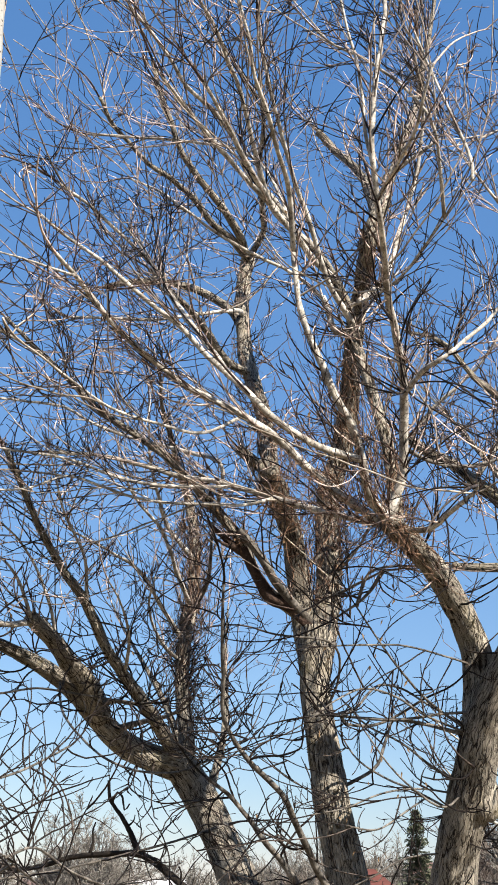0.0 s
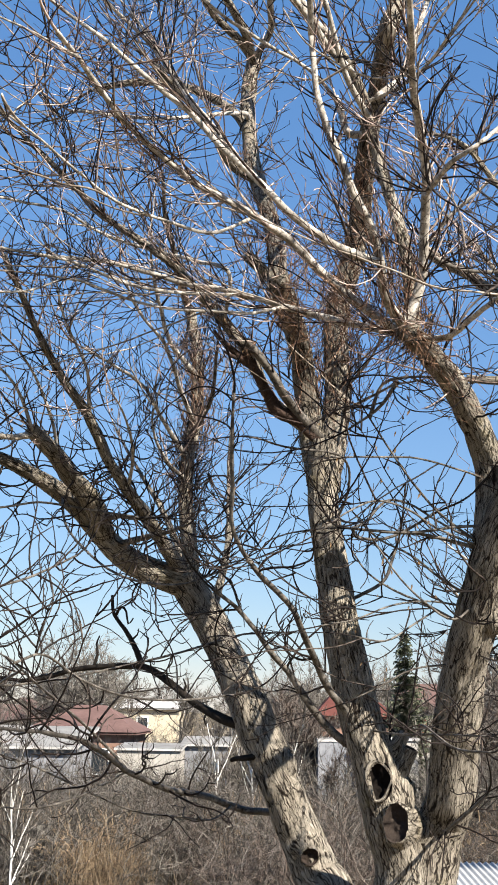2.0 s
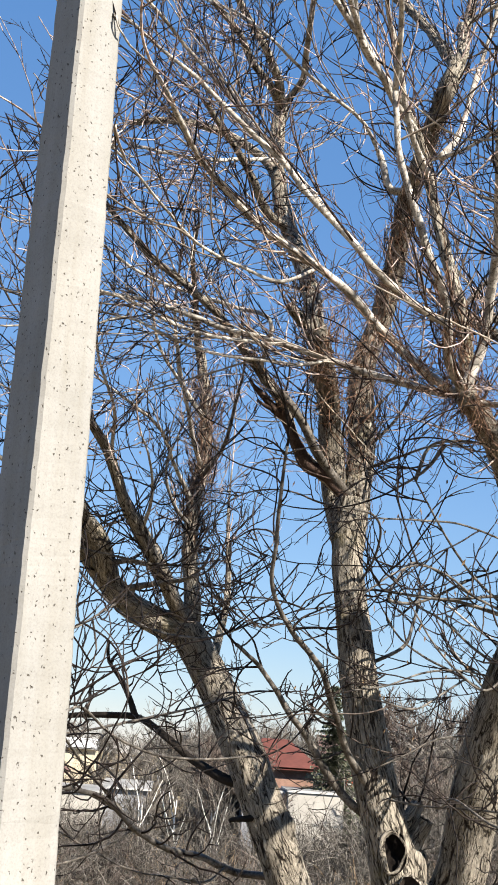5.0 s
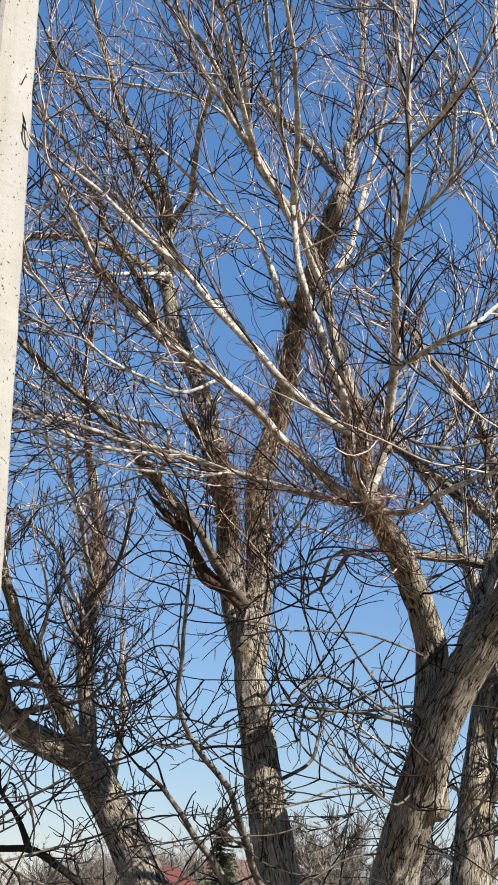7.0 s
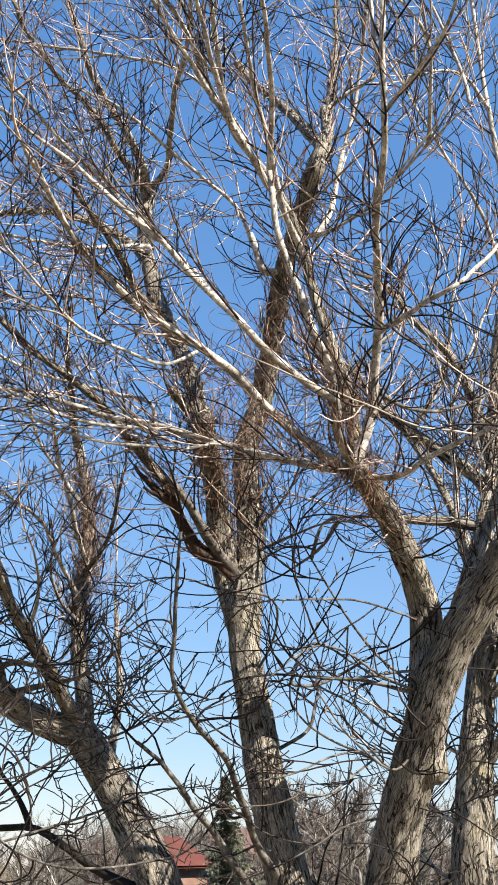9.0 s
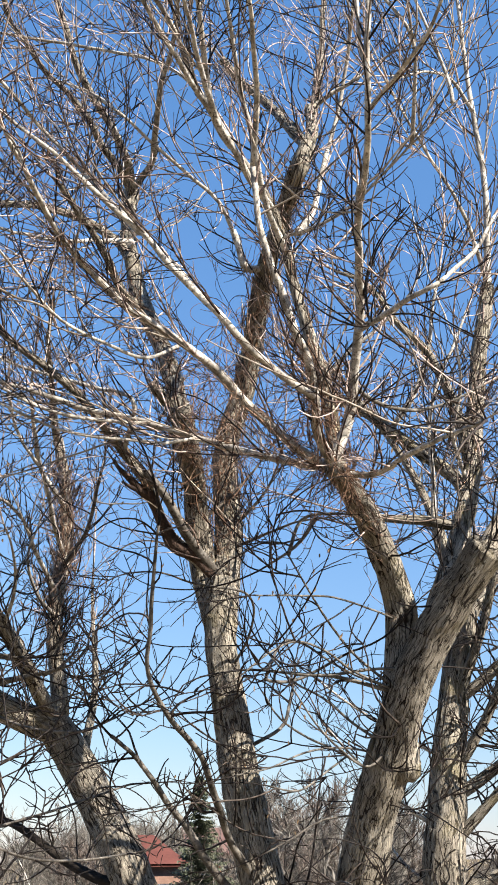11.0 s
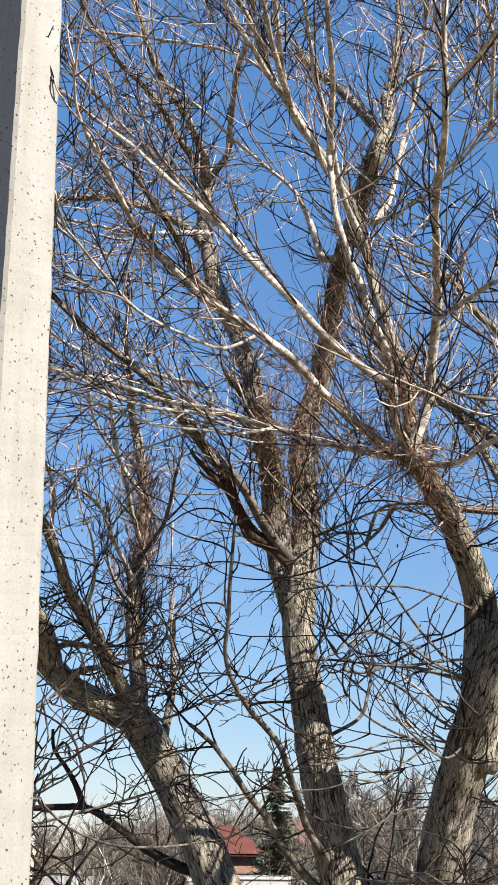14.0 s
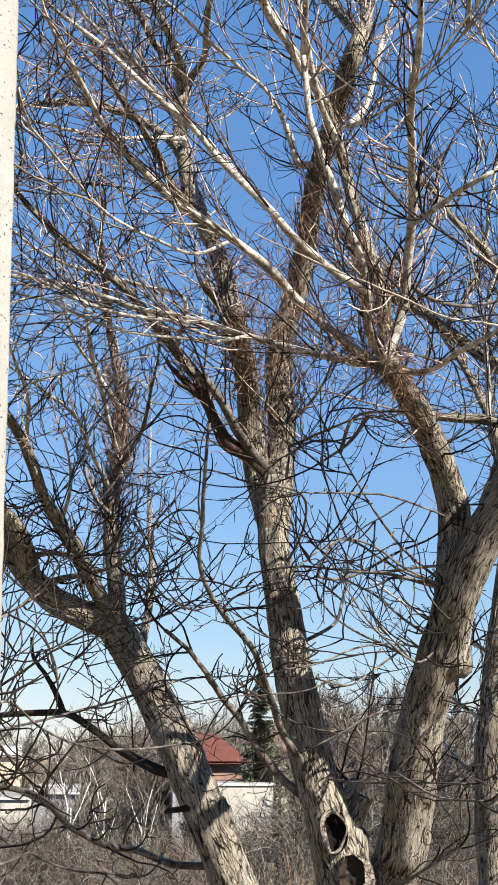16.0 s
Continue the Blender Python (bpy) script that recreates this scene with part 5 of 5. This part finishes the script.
    if chimney:
        qx, qy, top, mat = chimney
        bm = bmesh.new()
        box(bm, qx - 0.22, qx + 0.22, qy - 0.22, qy + 0.22, eave - 0.2, top)
        stack = part("chimney", bm_mesh("chimney", bm, mat), house)
        bm = bmesh.new()
        box(bm, qx - 0.28, qx + 0.28, qy - 0.28, qy + 0.28, top, top + 0.09)
        part("cap", bm_mesh("cap", bm, FRAME), stack)
    return house


def outbuilding(name, label, x0, x1, y0, y1, low, high, wall_mat, roof_mat, cover=0.3):
    """A flat box of a building whose single roof slope rises away from the front."""
    base = terrain((x0 + x1) / 2, y0) - 0.3
    shed = tagged(new(name), label, "building")
    t = 0.2
    bm = bmesh.new()
    box(bm, x0, x1, y0, y0 + t, base, low)
    box(bm, x0, x1, y1 - t, y1, base, high - 0.06)
    for xa in (x0, x1 - t):
        vs = [bm.verts.new(p) for p in ((xa, y0 + t, base), (xa + t, y0 + t, base), (xa + t, y1 - t, base), (xa, y1 - t, base),
                                        (xa, y0 + t, low), (xa + t, y0 + t, low), (xa + t, y1 - t, high - 0.06), (xa, y1 - t, high - 0.06))]
        for f in ((0, 1, 5, 4), (1, 2, 6, 5), (2, 3, 7, 6), (3, 0, 4, 7), (4, 5, 6, 7)):
            bm.faces.new([vs[i] for i in f])
    part("wall", bm_mesh("wall", bm, wall_mat), shed)
    bm = bmesh.new()
    for lift in (0.02, 0.11):
        vs = [bm.verts.new(p) for p in ((x0 - cover, y0 - cover, low + lift), (x1 + cover, y0 - cover, low + lift), (x1 + cover, y1 + cover, high + lift), (x0 - cover, y1 + cover, high + lift))]
        bm.faces.new(vs)
    bmesh.ops.convex_hull(bm, input=bm.verts)
    part("roof", bm_mesh("roof", bm, roof_mat), shed)
    return shed


def shrub_mesh(name, mat, stems, tall, wide, kids=6):
    acc, small = Twigs(), Twigs()
    for k in range(stems):
        a, q = rng.uniform(0, 6.3), wide * math.sqrt(rng.random())
        p = Vector((q * math.cos(a), q * math.sin(a), -0.1))
        d = Vector((math.cos(a) * q / wide * 0.5, math.sin(a) * q / wide * 0.5, 1)).normalized()
        length = tall * rng.uniform(0.45, 1.0)
        n = max(5, int(length / 0.24))
        pts, dirs = [p], [d]
        for i in range(n):
            d = (d + unit() * 0.36 + Vector((0, 0, 0.02))).normalized()
            pts.append(pts[-1] + d * (length / n))
            dirs.append(d)
        acc.add(pts, rng.uniform(0.009, 0.020) * (1.9 if rng.random() < 0.12 else 1.0), 0.006)
        for c in range(kids):
            i = rng.randint(2, n)
            grow(small, pts[i], off_axis(dirs[i], rng.uniform(25, 80)), rng.uniform(0.25, 1.1), 0.0085, 1, 0.02, 0.3, 4.0, 0.16)
    return mesh_from("stem_clump", acc.v, acc.f, mat), mesh_from("twig_crown", small.v, small.f, mat)


def tree_meshes(tall, spread, seed, mat, trunk_mat, r):
    """A far bare tree: one mesh for trunk and limbs, one for the crown's twigs."""
    rng.seed(seed)
    v, f, wood = [], [], Twigs()
    crown = Twigs()

    def fork(p, d, length, rad, level):
        n = max(4, int(length / 0.35))
        pts, dirs = [p], [d]
        for i in range(n):
            d = (d + unit() * 0.12 + Vector((0, 0, 0.04))).normalized()
            pts.append(pts[-1] + d * (length / n))
            dirs.append(d)
        (wood if level > 1 else crown).add(pts, rad, rad * 0.45, 7 if level > 2 else 4 if level > 0 else 3)
        if level > 0:
            for k in range(7 if level > 2 else 6 if level == 2 else 7):
                i = rng.randint(max(1, int(n * 0.3)), n)
                fork(pts[i], off_axis(dirs[i], rng.uniform(22, 52) * spread), length * rng.uniform(0.35, 0.62), max(0.016, rad * 0.46), level - 1)

    fork(Vector((0, 0, -0.3)), Vector((0, 0, 1)), tall * 0.62, r, 4 if tall > 6 else 3)
    return mesh_from("trunk", wood.v, wood.f, trunk_mat), mesh_from("crown", crown.v, crown.f, mat)


def far_tree(name, label, meshes, x, y, scale, turn, group):
    tree = tagged(new(name), label, "tree", group)
    tree.matrix_basis = pose(x, y, terrain(x, y), 0, 0, turn) @ Matrix.Scale(scale, 4)
    part("trunk", meshes[0], tree)
    tagged(part("crown", meshes[1], tree), kind="stuff")
    return tree


def spruce(x, y, tall, wide, label):
    """A conifer: straight trunk, whorls of drooping boughs set with needle sprays."""
    tree = tagged(new("spruce_tree"), label, "tree", "spruces")
    tree.matrix_basis = pose(x, y, terrain(x, y))
    v, f, uv = tube([Vector((0, 0, tall * i / 12 - 0.2)) for i in range(13)], taper(0.13, 0.012, 13), 9)
    part("trunk", mesh_from("trunk", v, f, BARK, uv), tree)
    verts, faces = [], []
    for k in range(int(tall * 95)):
        z = tall * (0.08 + 0.90 * rng.random() ** 0.85)
        t = z / tall
        a = rng.uniform(0, 6.3)
        out = Vector((math.cos(a), math.sin(a), 0))
        side = Vector((-out.y, out.x, 0))
        ln = (wide * (1 - t) ** 0.9 * (0.85 + 0.25 * noise.noise(Vector((math.cos(a) * 1.5, math.sin(a) * 1.5, z * 0.9)))) + 0.06) * rng.uniform(0.55, 1.08)
        m_ = max(4, int(ln / 0.05))
        droop = rng.uniform(0.15, 0.45)
        for i in range(1, m_ + 1):
            s = i / m_
            c = out * (ln * s) + Vector((0, 0, z - ln * droop * s + ln * 0.26 * s * s + rng.uniform(-0.03, 0.03)))
            for w in (-1, 1):
                tip = c + side * (w * (0.05 + 0.15 * (1 - s)) * rng.uniform(0.4, 1.4)) + out * rng.uniform(0.02, 0.10) + Vector((0, 0, rng.uniform(-0.12, 0.03)))
                base = len(verts)
                verts.extend((c - out * 0.035, c + out * 0.035 + Vector((0, 0, 0.02)), tip))
                faces.append((base, base + 1, base + 2))
    tagged(part("crown", mesh_from("crown", verts, faces, NEEDLE, smooth=False), tree), kind="stuff")
    return tree


# ---- distance: the village ----
building("house", "low house with a faded red hipped roof behind bare brush", -10.8, -6.1, 59.0, 66.0, 4.15, 5.25, BRICK, DULLROOF, ((-7.6, 2.2, 1.1, 1.2),), hip=2.0)
outbuilding("outbuilding", "grey boarded outbuilding with a pale tin roof", -11.6, -7.4, 49.5, 55.5, 3.60, 4.30, GREYWALL, TINROOF)
outbuilding("outbuilding", "whitewashed outbuilding with a thin pale roof", -6.2, -3.55, 54.5, 58.0, 3.45, 3.6, PLASTER, TINROOF, 0.12)
building("house", "distant yellow plastered house with a pale roof", -12.6, -6.5, 96, 102, 5.35, 5.95, YELLOW, TINROOF, ((-10.6, 3.6, 0.9, 1.1), (-9.2, 3.6, 0.9, 1.1)))
building("house", "distant white gabled house with a red roof", -18.6, -14.2, 84, 92, 4.4, 5.3, PLASTER, DULLROOF, ((-18.2, 2.4, 1.0, 1.2),))
building("house", "white gabled house far behind the trees", -19.8, -17.6, 97, 103, 4.9, 5.9, PLASTER, DULLROOF, ((-18.8, 4.9, 0.35, 0.4),), along="y")
building("house", "brown brick house with a red metal roof beside a spruce", 2.5, 5.4, 55.5, 62.0, 5.05, 6.15, BRICK, REDROOF, ((3.2, 2.6, 1.0, 1.2),), hip=1.2)
outbuilding("outbuilding", "white rough-plastered outbuilding below the red roofed house", 3.75, 5.82, 48.6, 51.4, 4.14, 4.2, PLASTER, TINROOF, 0.06)
outbuilding("outbuilding", "low grey outbuilding with a thin white roof edge", 2.1, 3.68, 49.2, 51.4, 4.05, 4.12, GREYWALL, TINROOF, 0.03)
outbuilding("outbuilding", "low grey-roofed outbuilding among the brush", -3.6, -1.7, 59.0, 62.0, 3.55, 3.85, GREYWALL, TINROOF, 0.2)
building("house", "pale plastered house far behind brush", 9.6, 12.2, 86, 92, 5.6, 7.2, PLASTER, DULLROOF, ((10.6, 3.4, 1.0, 1.2),))

# an orange painted playhouse by the spruce
playhouse = tagged(new("playhouse"), "small red and white garden playhouse on posts", "playhouse")
bm = bmesh.new()
box(bm, 6.27, 6.55, 51.6, 52.0, 4.45, 4.83)
part("cabin", bm_mesh("cabin", bm, ORANGE), playhouse)
bm = bmesh.new()
vs = [bm.verts.new(p) for p in ((6.22, 51.5, 4.83), (6.60, 51.5, 4.83), (6.41, 51.5, 5.02), (6.22, 52.1, 4.83), (6.60, 52.1, 4.83), (6.41, 52.1, 5.02))]
for f in ((0, 1, 2), (3, 5, 4), (0, 2, 5, 3), (1, 4, 5, 2), (0, 3, 4, 1)):
    bm.faces.new([vs[i] for i in f])
part("roof", bm_mesh("roof", bm, REDROOF), playhouse)
bm = bmesh.new()
box(bm, 6.34, 6.48, 51.56, 51.596, 4.50, 4.68)
part("panel", bm_mesh("panel", bm, FRAME), playhouse)
for px, py in ((6.30, 51.63), (6.52, 51.63), (6.30, 51.97), (6.52, 51.97)):
    bm = bmesh.new()
    box(bm, px - 0.03, px + 0.03, py - 0.03, py + 0.03, terrain(px, py) - 0.3, 4.45)
    part("post", bm_mesh("post", bm, HEART), playhouse)

# the shed with the corrugated roof beyond the willow
shed = tagged(new("shed"), "low shed with a pale corrugated roof and pale blue wall", "shed")
bm = bmesh.new()
box(bm, 2.15, 6.6, 15.1, 17.0, -0.3, 3.16)
part("wall", bm_mesh("wall", bm, PALEBLUE), shed)
cols, rows_ = 490, 5
rv = []
for j in range(rows_):
    for i in range(cols):
        x = 1.95 + 4.9 * i / (cols - 1)
        y = 14.9 + 2.3 * j / (rows_ - 1)
        rv.append((x, y, 3.20 + 0.055 * (y - 15.0) + 0.012 * math.sin(x * 2 * math.pi / 0.08)))
rf = [(j * cols + i, j * cols + i + 1, (j + 1) * cols + i + 1, (j + 1) * cols + i) for j in range(rows_ - 1) for i in range(cols - 1)]
roof = part("roof", mesh_from("roof", rv, rf, ASBESTOS), shed)
solid = roof.modifiers.new("thickness", "SOLIDIFY")
solid.thickness = 0.012

# ---- distance: trees and brush ----
rng.seed(21)
spruce(5.55, 50.4, 8.6, 2.5, "tall dark green spruce beside a white wall")
spruce(7.9, 53.0, 6.9, 1.9, "smaller dark green spruce behind a taller one")
FARWOOD = shoot_material("far_bark", [(0.2, (0.0506, 0.0433, 0.0368)), (0.5, (0.119, 0.105, 0.0909)), (0.85, (0.26, 0.239, 0.209))], 4)
TREE_A = tree_meshes(9.0, 1.0, 31, FARWOOD, FARWOOD, 0.16)
TREE_B = tree_meshes(8.0, 1.25, 32, FARWOOD, FARWOOD, 0.14)
TREE_C = tree_meshes(7.0, 0.8, 33, REDBRUSH, BRUSH, 0.11)
BIRCH_T = tree_meshes(5.9, 0.8, 34, BRUSH, BIRCH, 0.042)
rng.seed(41)
far_tree("bare_tree", "rounded bare tree behind low houses", TREE_B, -10.9, 72, 1.25, 40, "far bare trees")
far_tree("bare_tree", "rounded bare tree behind low houses", TREE_B, -10.0, 74, 1.25, 170, "far bare trees")
far_tree("bare_tree", "rounded bare tree behind low houses", TREE_A, -8.9, 76, 1.0, 260, "far bare trees")
far_tree("bare_tree", "rounded bare tree behind low houses", TREE_B, -11.9, 75, 1.1, 300, "far bare trees")
far_tree("bare_tree", "rounded bare tree behind low houses", TREE_A, -14.5, 80, 1.0, 140, "far bare trees")
for x, y, s, tn in ((0.4, 66, 0.9, 15), (2.0, 69, 0.95, 130), (3.4, 66, 0.9, 250), (4.6, 70, 1.0, 70), (6.0, 68, 0.95, 200), (7.4, 71, 1.0, 310), (1.2, 73, 1.0, 95), (8.6, 67, 0.95, 20)):
    far_tree("bare_tree", "bare grey-brown tree behind the red roofed house", TREE_A if tn % 20 else TREE_B, x, y, s, tn, "far bare trees")
for i in range(46):
    x, y = rng.uniform(-34, 40), rng.uniform(66, 150)
    kind = rng.choice((TREE_A, TREE_B, TREE_C))
    far_tree("bare_tree", "bare grey-brown tree in the far belt of trees", kind, x, y, rng.uniform(0.55, 0.85) * (1 + (y - 66) / 150), rng.uniform(0, 360), "far bare trees")
for x, y, s, tn in ((0.6, 58, 0.75, 10), (2.3, 60, 0.85, 80), (-1.2, 63, 0.9, 200), (8.8, 47, 0.85, 150), (10.6, 52, 0.95, 20), (12.5, 46, 0.8, 300), (7.9, 56, 0.9, 70)):
    far_tree("bare_tree", "young bare tree in the brush", TREE_C if tn % 20 else TREE_A, x, y, s, tn, "young bare trees")
for x, y, s in ((9.8, 60, 1.0), (11.0, 61, 1.2), (12.4, 60, 1.25), (11.8, 65, 1.3), (13.6, 62, 1.15), (15.0, 59, 1.0), (17.2, 62, 1.05), (10.6, 66, 1.25), (13.4, 68, 1.3), (18.6, 65, 1.1)):
    far_tree("bare_tree", "bare tree in a dense brown thicket", TREE_C if int(x * 10) % 3 else TREE_A, x, y, s, x * 77, "thicket trees")
for x, y, s in ((1.2, 50, 0.8), (1.9, 51, 0.85), (0.6, 52, 0.8), (2.5, 51.5, 0.7)):
    far_tree("bare_tree", "reddish bare tree in the brush", TREE_C, x, y, s, x * 91, "reddish trees")
for i in range(18):
    y = rng.uniform(43, 60)
    x = rng.uniform(6.2, 17) * y / 45 if i % 3 else rng.uniform(-3, 2.6)
    far_tree("bare_tree", "young bare tree in the brush", rng.choice((TREE_A, TREE_B, TREE_C)), x, y, rng.uniform(0.5, 0.8), rng.uniform(0, 360), "young bare trees")
for x, y, s, tn in ((-6.45, 34.0, 0.85, 20), (-9.0, 41, 0.9, 100), (-1.6, 46, 1.05, 210), (-0.4, 49, 1.1, 300), (0.9, 47, 1.0, 33)):
    far_tree("birch_tree", "thin young birch with a white trunk", BIRCH_T, x, y, s, tn, "young birches")

rng.seed(51)
SHRUBS = [shrub_mesh("shrub", BRUSH, 56, 3.3, 1.5, 7), shrub_mesh("shrub", BRUSH, 44, 2.7, 1.3, 8), shrub_mesh("shrub", REDBRUSH, 60, 3.0, 1.2), shrub_mesh("shrub", BRUSH, 60, 2.3, 1.8, 9), shrub_mesh("shrub", REED, 80, 2.4, 0.9, 3)]
rng.seed(52)
spots = []
for ya, yb, count in ((38.5, 41, 30), (41, 44.5, 36), (44.5, 47.4, 34), (51.5, 54, 24), (59, 74, 40)):
    for i in range(count):
        y = rng.uniform(ya, yb)
        x = -15 * y / 45 + (34 * y / 45) * (i + rng.random()) / count
        spots.append((x, y))
for i in range(16):
    spots.append((rng.uniform(-0.8, 12), rng.uniform(33, 38)))
for i in range(26):
    spots.append((rng.uniform(-13, -2.6), rng.uniform(44, 48.6)))
for i in range(12):
    spots.append((rng.uniform(-6, 6.5), rng.uniform(52, 54)))
TALL_SHRUBS = [shrub_mesh("shrub", BRUSH, 46, 4.6, 1.5, 9), shrub_mesh("shrub", BRUSH, 36, 4.0, 1.9, 10)]
TALL_SPOTS = [(rng.uniform(-12.5, -1.5), rng.uniform(42, 48)) for i in range(40)] + [(rng.uniform(8.2, 13.5), rng.uniform(38, 47)) for i in range(16)] + [(2.6 + 0.5 * i, 45.2 + 0.7 * (i % 3)) for i in range(8)] + [(rng.uniform(-8.5, -3.5), rng.uniform(67, 76)) for i in range(22)] + [(1.4 + 0.3 * i, 46.4 + 0.6 * (i % 3)) for i in range(9)] + [(2.4 + 0.33 * i, 43.6 + 0.8 * (i % 3)) for i in range(12)] + [(8.6 + 0.45 * i, 40.5 + 1.3 * (i % 4)) for i in range(10)] + [(rng.uniform(-12, -7.5), rng.uniform(60, 70)) for i in range(10)] + [(7.5 + 0.36 * i, 42.3 + 0.9 * (i % 3)) for i in range(8)]
for x, y in TALL_SPOTS:
    sh, both = new("bare_shrub"), rng.choice(TALL_SHRUBS)
    s = rng.uniform(1.35, 1.62) if 7.3 < x < 10.2 and 42 < y < 44.5 else rng.uniform(0.92, 1.02) if 2.4 < x < 6.4 and y < 45.2 else rng.uniform(0.74, 0.86) if 2.4 < x < 6.4 else rng.uniform(0.95, 1.3) if y > 60 else rng.uniform(0.75, 1.12)
    sh.matrix_basis = pose(x, y, terrain(x, y), rng.uniform(-6, 6), rng.uniform(-6, 6), rng.uniform(0, 360)) @ Matrix.Scale(s, 4)
    tagged(sh, "tall open bare shrub with pale stems", "shrub", "tall shrubs")
    for name, me in zip(("stem_clump", "twig_crown"), both):
        tagged(part(name, me, sh), kind="stuff")
for x, y in spots:
    sh, both = new("bare_shrub"), rng.choice(SHRUBS)
    s = rng.uniform(0.85, 1.3)
    sh.matrix_basis = pose(x, y, terrain(x, y), 0, 0, rng.uniform(0, 360)) @ Matrix.Diagonal((s, s, s * rng.uniform(0.8, 1.15), 1))
    tagged(sh, "dense bare brown shrub with upright thin stems", "shrub", "bare shrubs")
    for name, me in zip(("stem_clump", "twig_crown"), both):
        tagged(part(name, me, sh), kind="stuff")

# dry reeds at the edge of the snow
reeds = Twigs()
for k in range(620):
    cx = rng.choice((-5.0, -4.6, -4.1, -4.4, -3.7))
    p = Vector((rng.gauss(cx, 0.42), rng.gauss(38.0, 0.4), 0))
    p.z = terrain(p.x, p.y) - 0.05
    d = (Vector((0, 0, 1)) + Vector((rng.gauss(0, 0.28), rng.gauss(0, 0.2), 0))).normalized()
    pts = [p]
    for j in range(5):
        d = (d + unit() * 0.16).normalized()
        pts.append(pts[-1] + d * rng.uniform(0.12, 0.42))
    reeds.add(pts, 0.008, 0.003)
tagged(new("reed_clump", mesh_from("reed_clump", reeds.v, reeds.f, REED)), "clump of dry tan reeds at the snow's edge", "reeds", kind="stuff")

# flattened dead grass and litter under the brush
grass = Twigs()
for k in range(7000):
    y = rng.uniform(22, 52)
    x = rng.uniform(-15, 17) * y / 45
    p = Vector((x, y, terrain(x, y)))
    d = (Vector((rng.uniform(-1, 1), rng.uniform(-1, 1), rng.uniform(0.3, 1.6)))).normalized()
    q = p + d * rng.uniform(0.12, 0.4)
    grass.add([p, q, q + (d + unit() * 0.8) * rng.uniform(0.08, 0.3)], 0.006, 0.003)
tagged(new("dead_grass", mesh_from("dead_grass", grass.v, grass.f, REED)), "flattened dead tan grass and litter", "grass", kind="stuff")


def snow_patch(cx, cy, rx, ry, seed):
    verts, faces, rings_, n_ = [], [], 7, 48
    for j in range(rings_ + 1):
        for i in range(n_):
            a = 2 * math.pi * i / n_
            w = 1 + 0.38 * noise.noise(Vector((math.cos(a) * 1.6, math.sin(a) * 1.6, seed))) + 0.14 * noise.noise(Vector((math.cos(a) * 6, math.sin(a) * 6, seed)))
            q = j / rings_
            x, y = cx + rx * w * q * math.cos(a), cy + ry * w * q * math.sin(a)
            verts.append((x, y, terrain(x, y) + 0.09 * (1 - q ** 4) - 0.012 + 0.02 * noise.noise(Vector((x * 2, y * 2, seed)))))
    for j in range(rings_):
        for i in range(n_):
            a, b_ = j * n_ + i, j * n_ + (i + 1) % n_
            faces.append((a, b_, b_ + n_, a + n_))
    tagged(new("snow_patch", mesh_from("snow_patch", verts, faces, SNOW)), "patch of old melting snow on dead grass", "snow", "snow patches")


for i, (cx, cy, rx, ry) in enumerate(((-5.2, 35.0, 3.4, 2.9), (-1.7, 33.5, 1.6, 1.6), (-9.4, 36.0, 2.2, 1.4), (1.2, 31.0, 1.3, 0.9), (-3.0, 28.0, 2.5, 2.2), (6.0, 27.0, 2.4, 1.6), (3.4, 38, 1.6, 0.7))):
    snow_patch(cx, cy, rx, ry, i * 3.3)

# split firewood heaped at the edge of the snow
rng.seed(77)
pile = tagged(new("firewood_pile"), "low heap of pale split firewood beside the snow", "firewood")
pile.matrix_basis = pose(-6.35, 30.2, terrain(-6.35, 30.2))
for k in range(46):
    row, at = k // 12, k % 12
    z = 0.08 + row * 0.15
    c = Vector((-0.6 + at * 0.11 + rng.uniform(-0.03, 0.03), rng.uniform(-0.1, 0.1), z + rng.uniform(-0.02, 0.02)))
    d = (Vector((rng.uniform(-0.7, 0.7), 1, rng.uniform(-0.12, 0.12)))).normalized() * rng.uniform(0.35, 0.55)
    v, f, uv = tube([c - d, c, c + d], [0.06, 0.065, 0.055], 6, 0.0, 0.0)
    part("log", mesh_from("log", v, f, LIMB, smooth=False), pile)
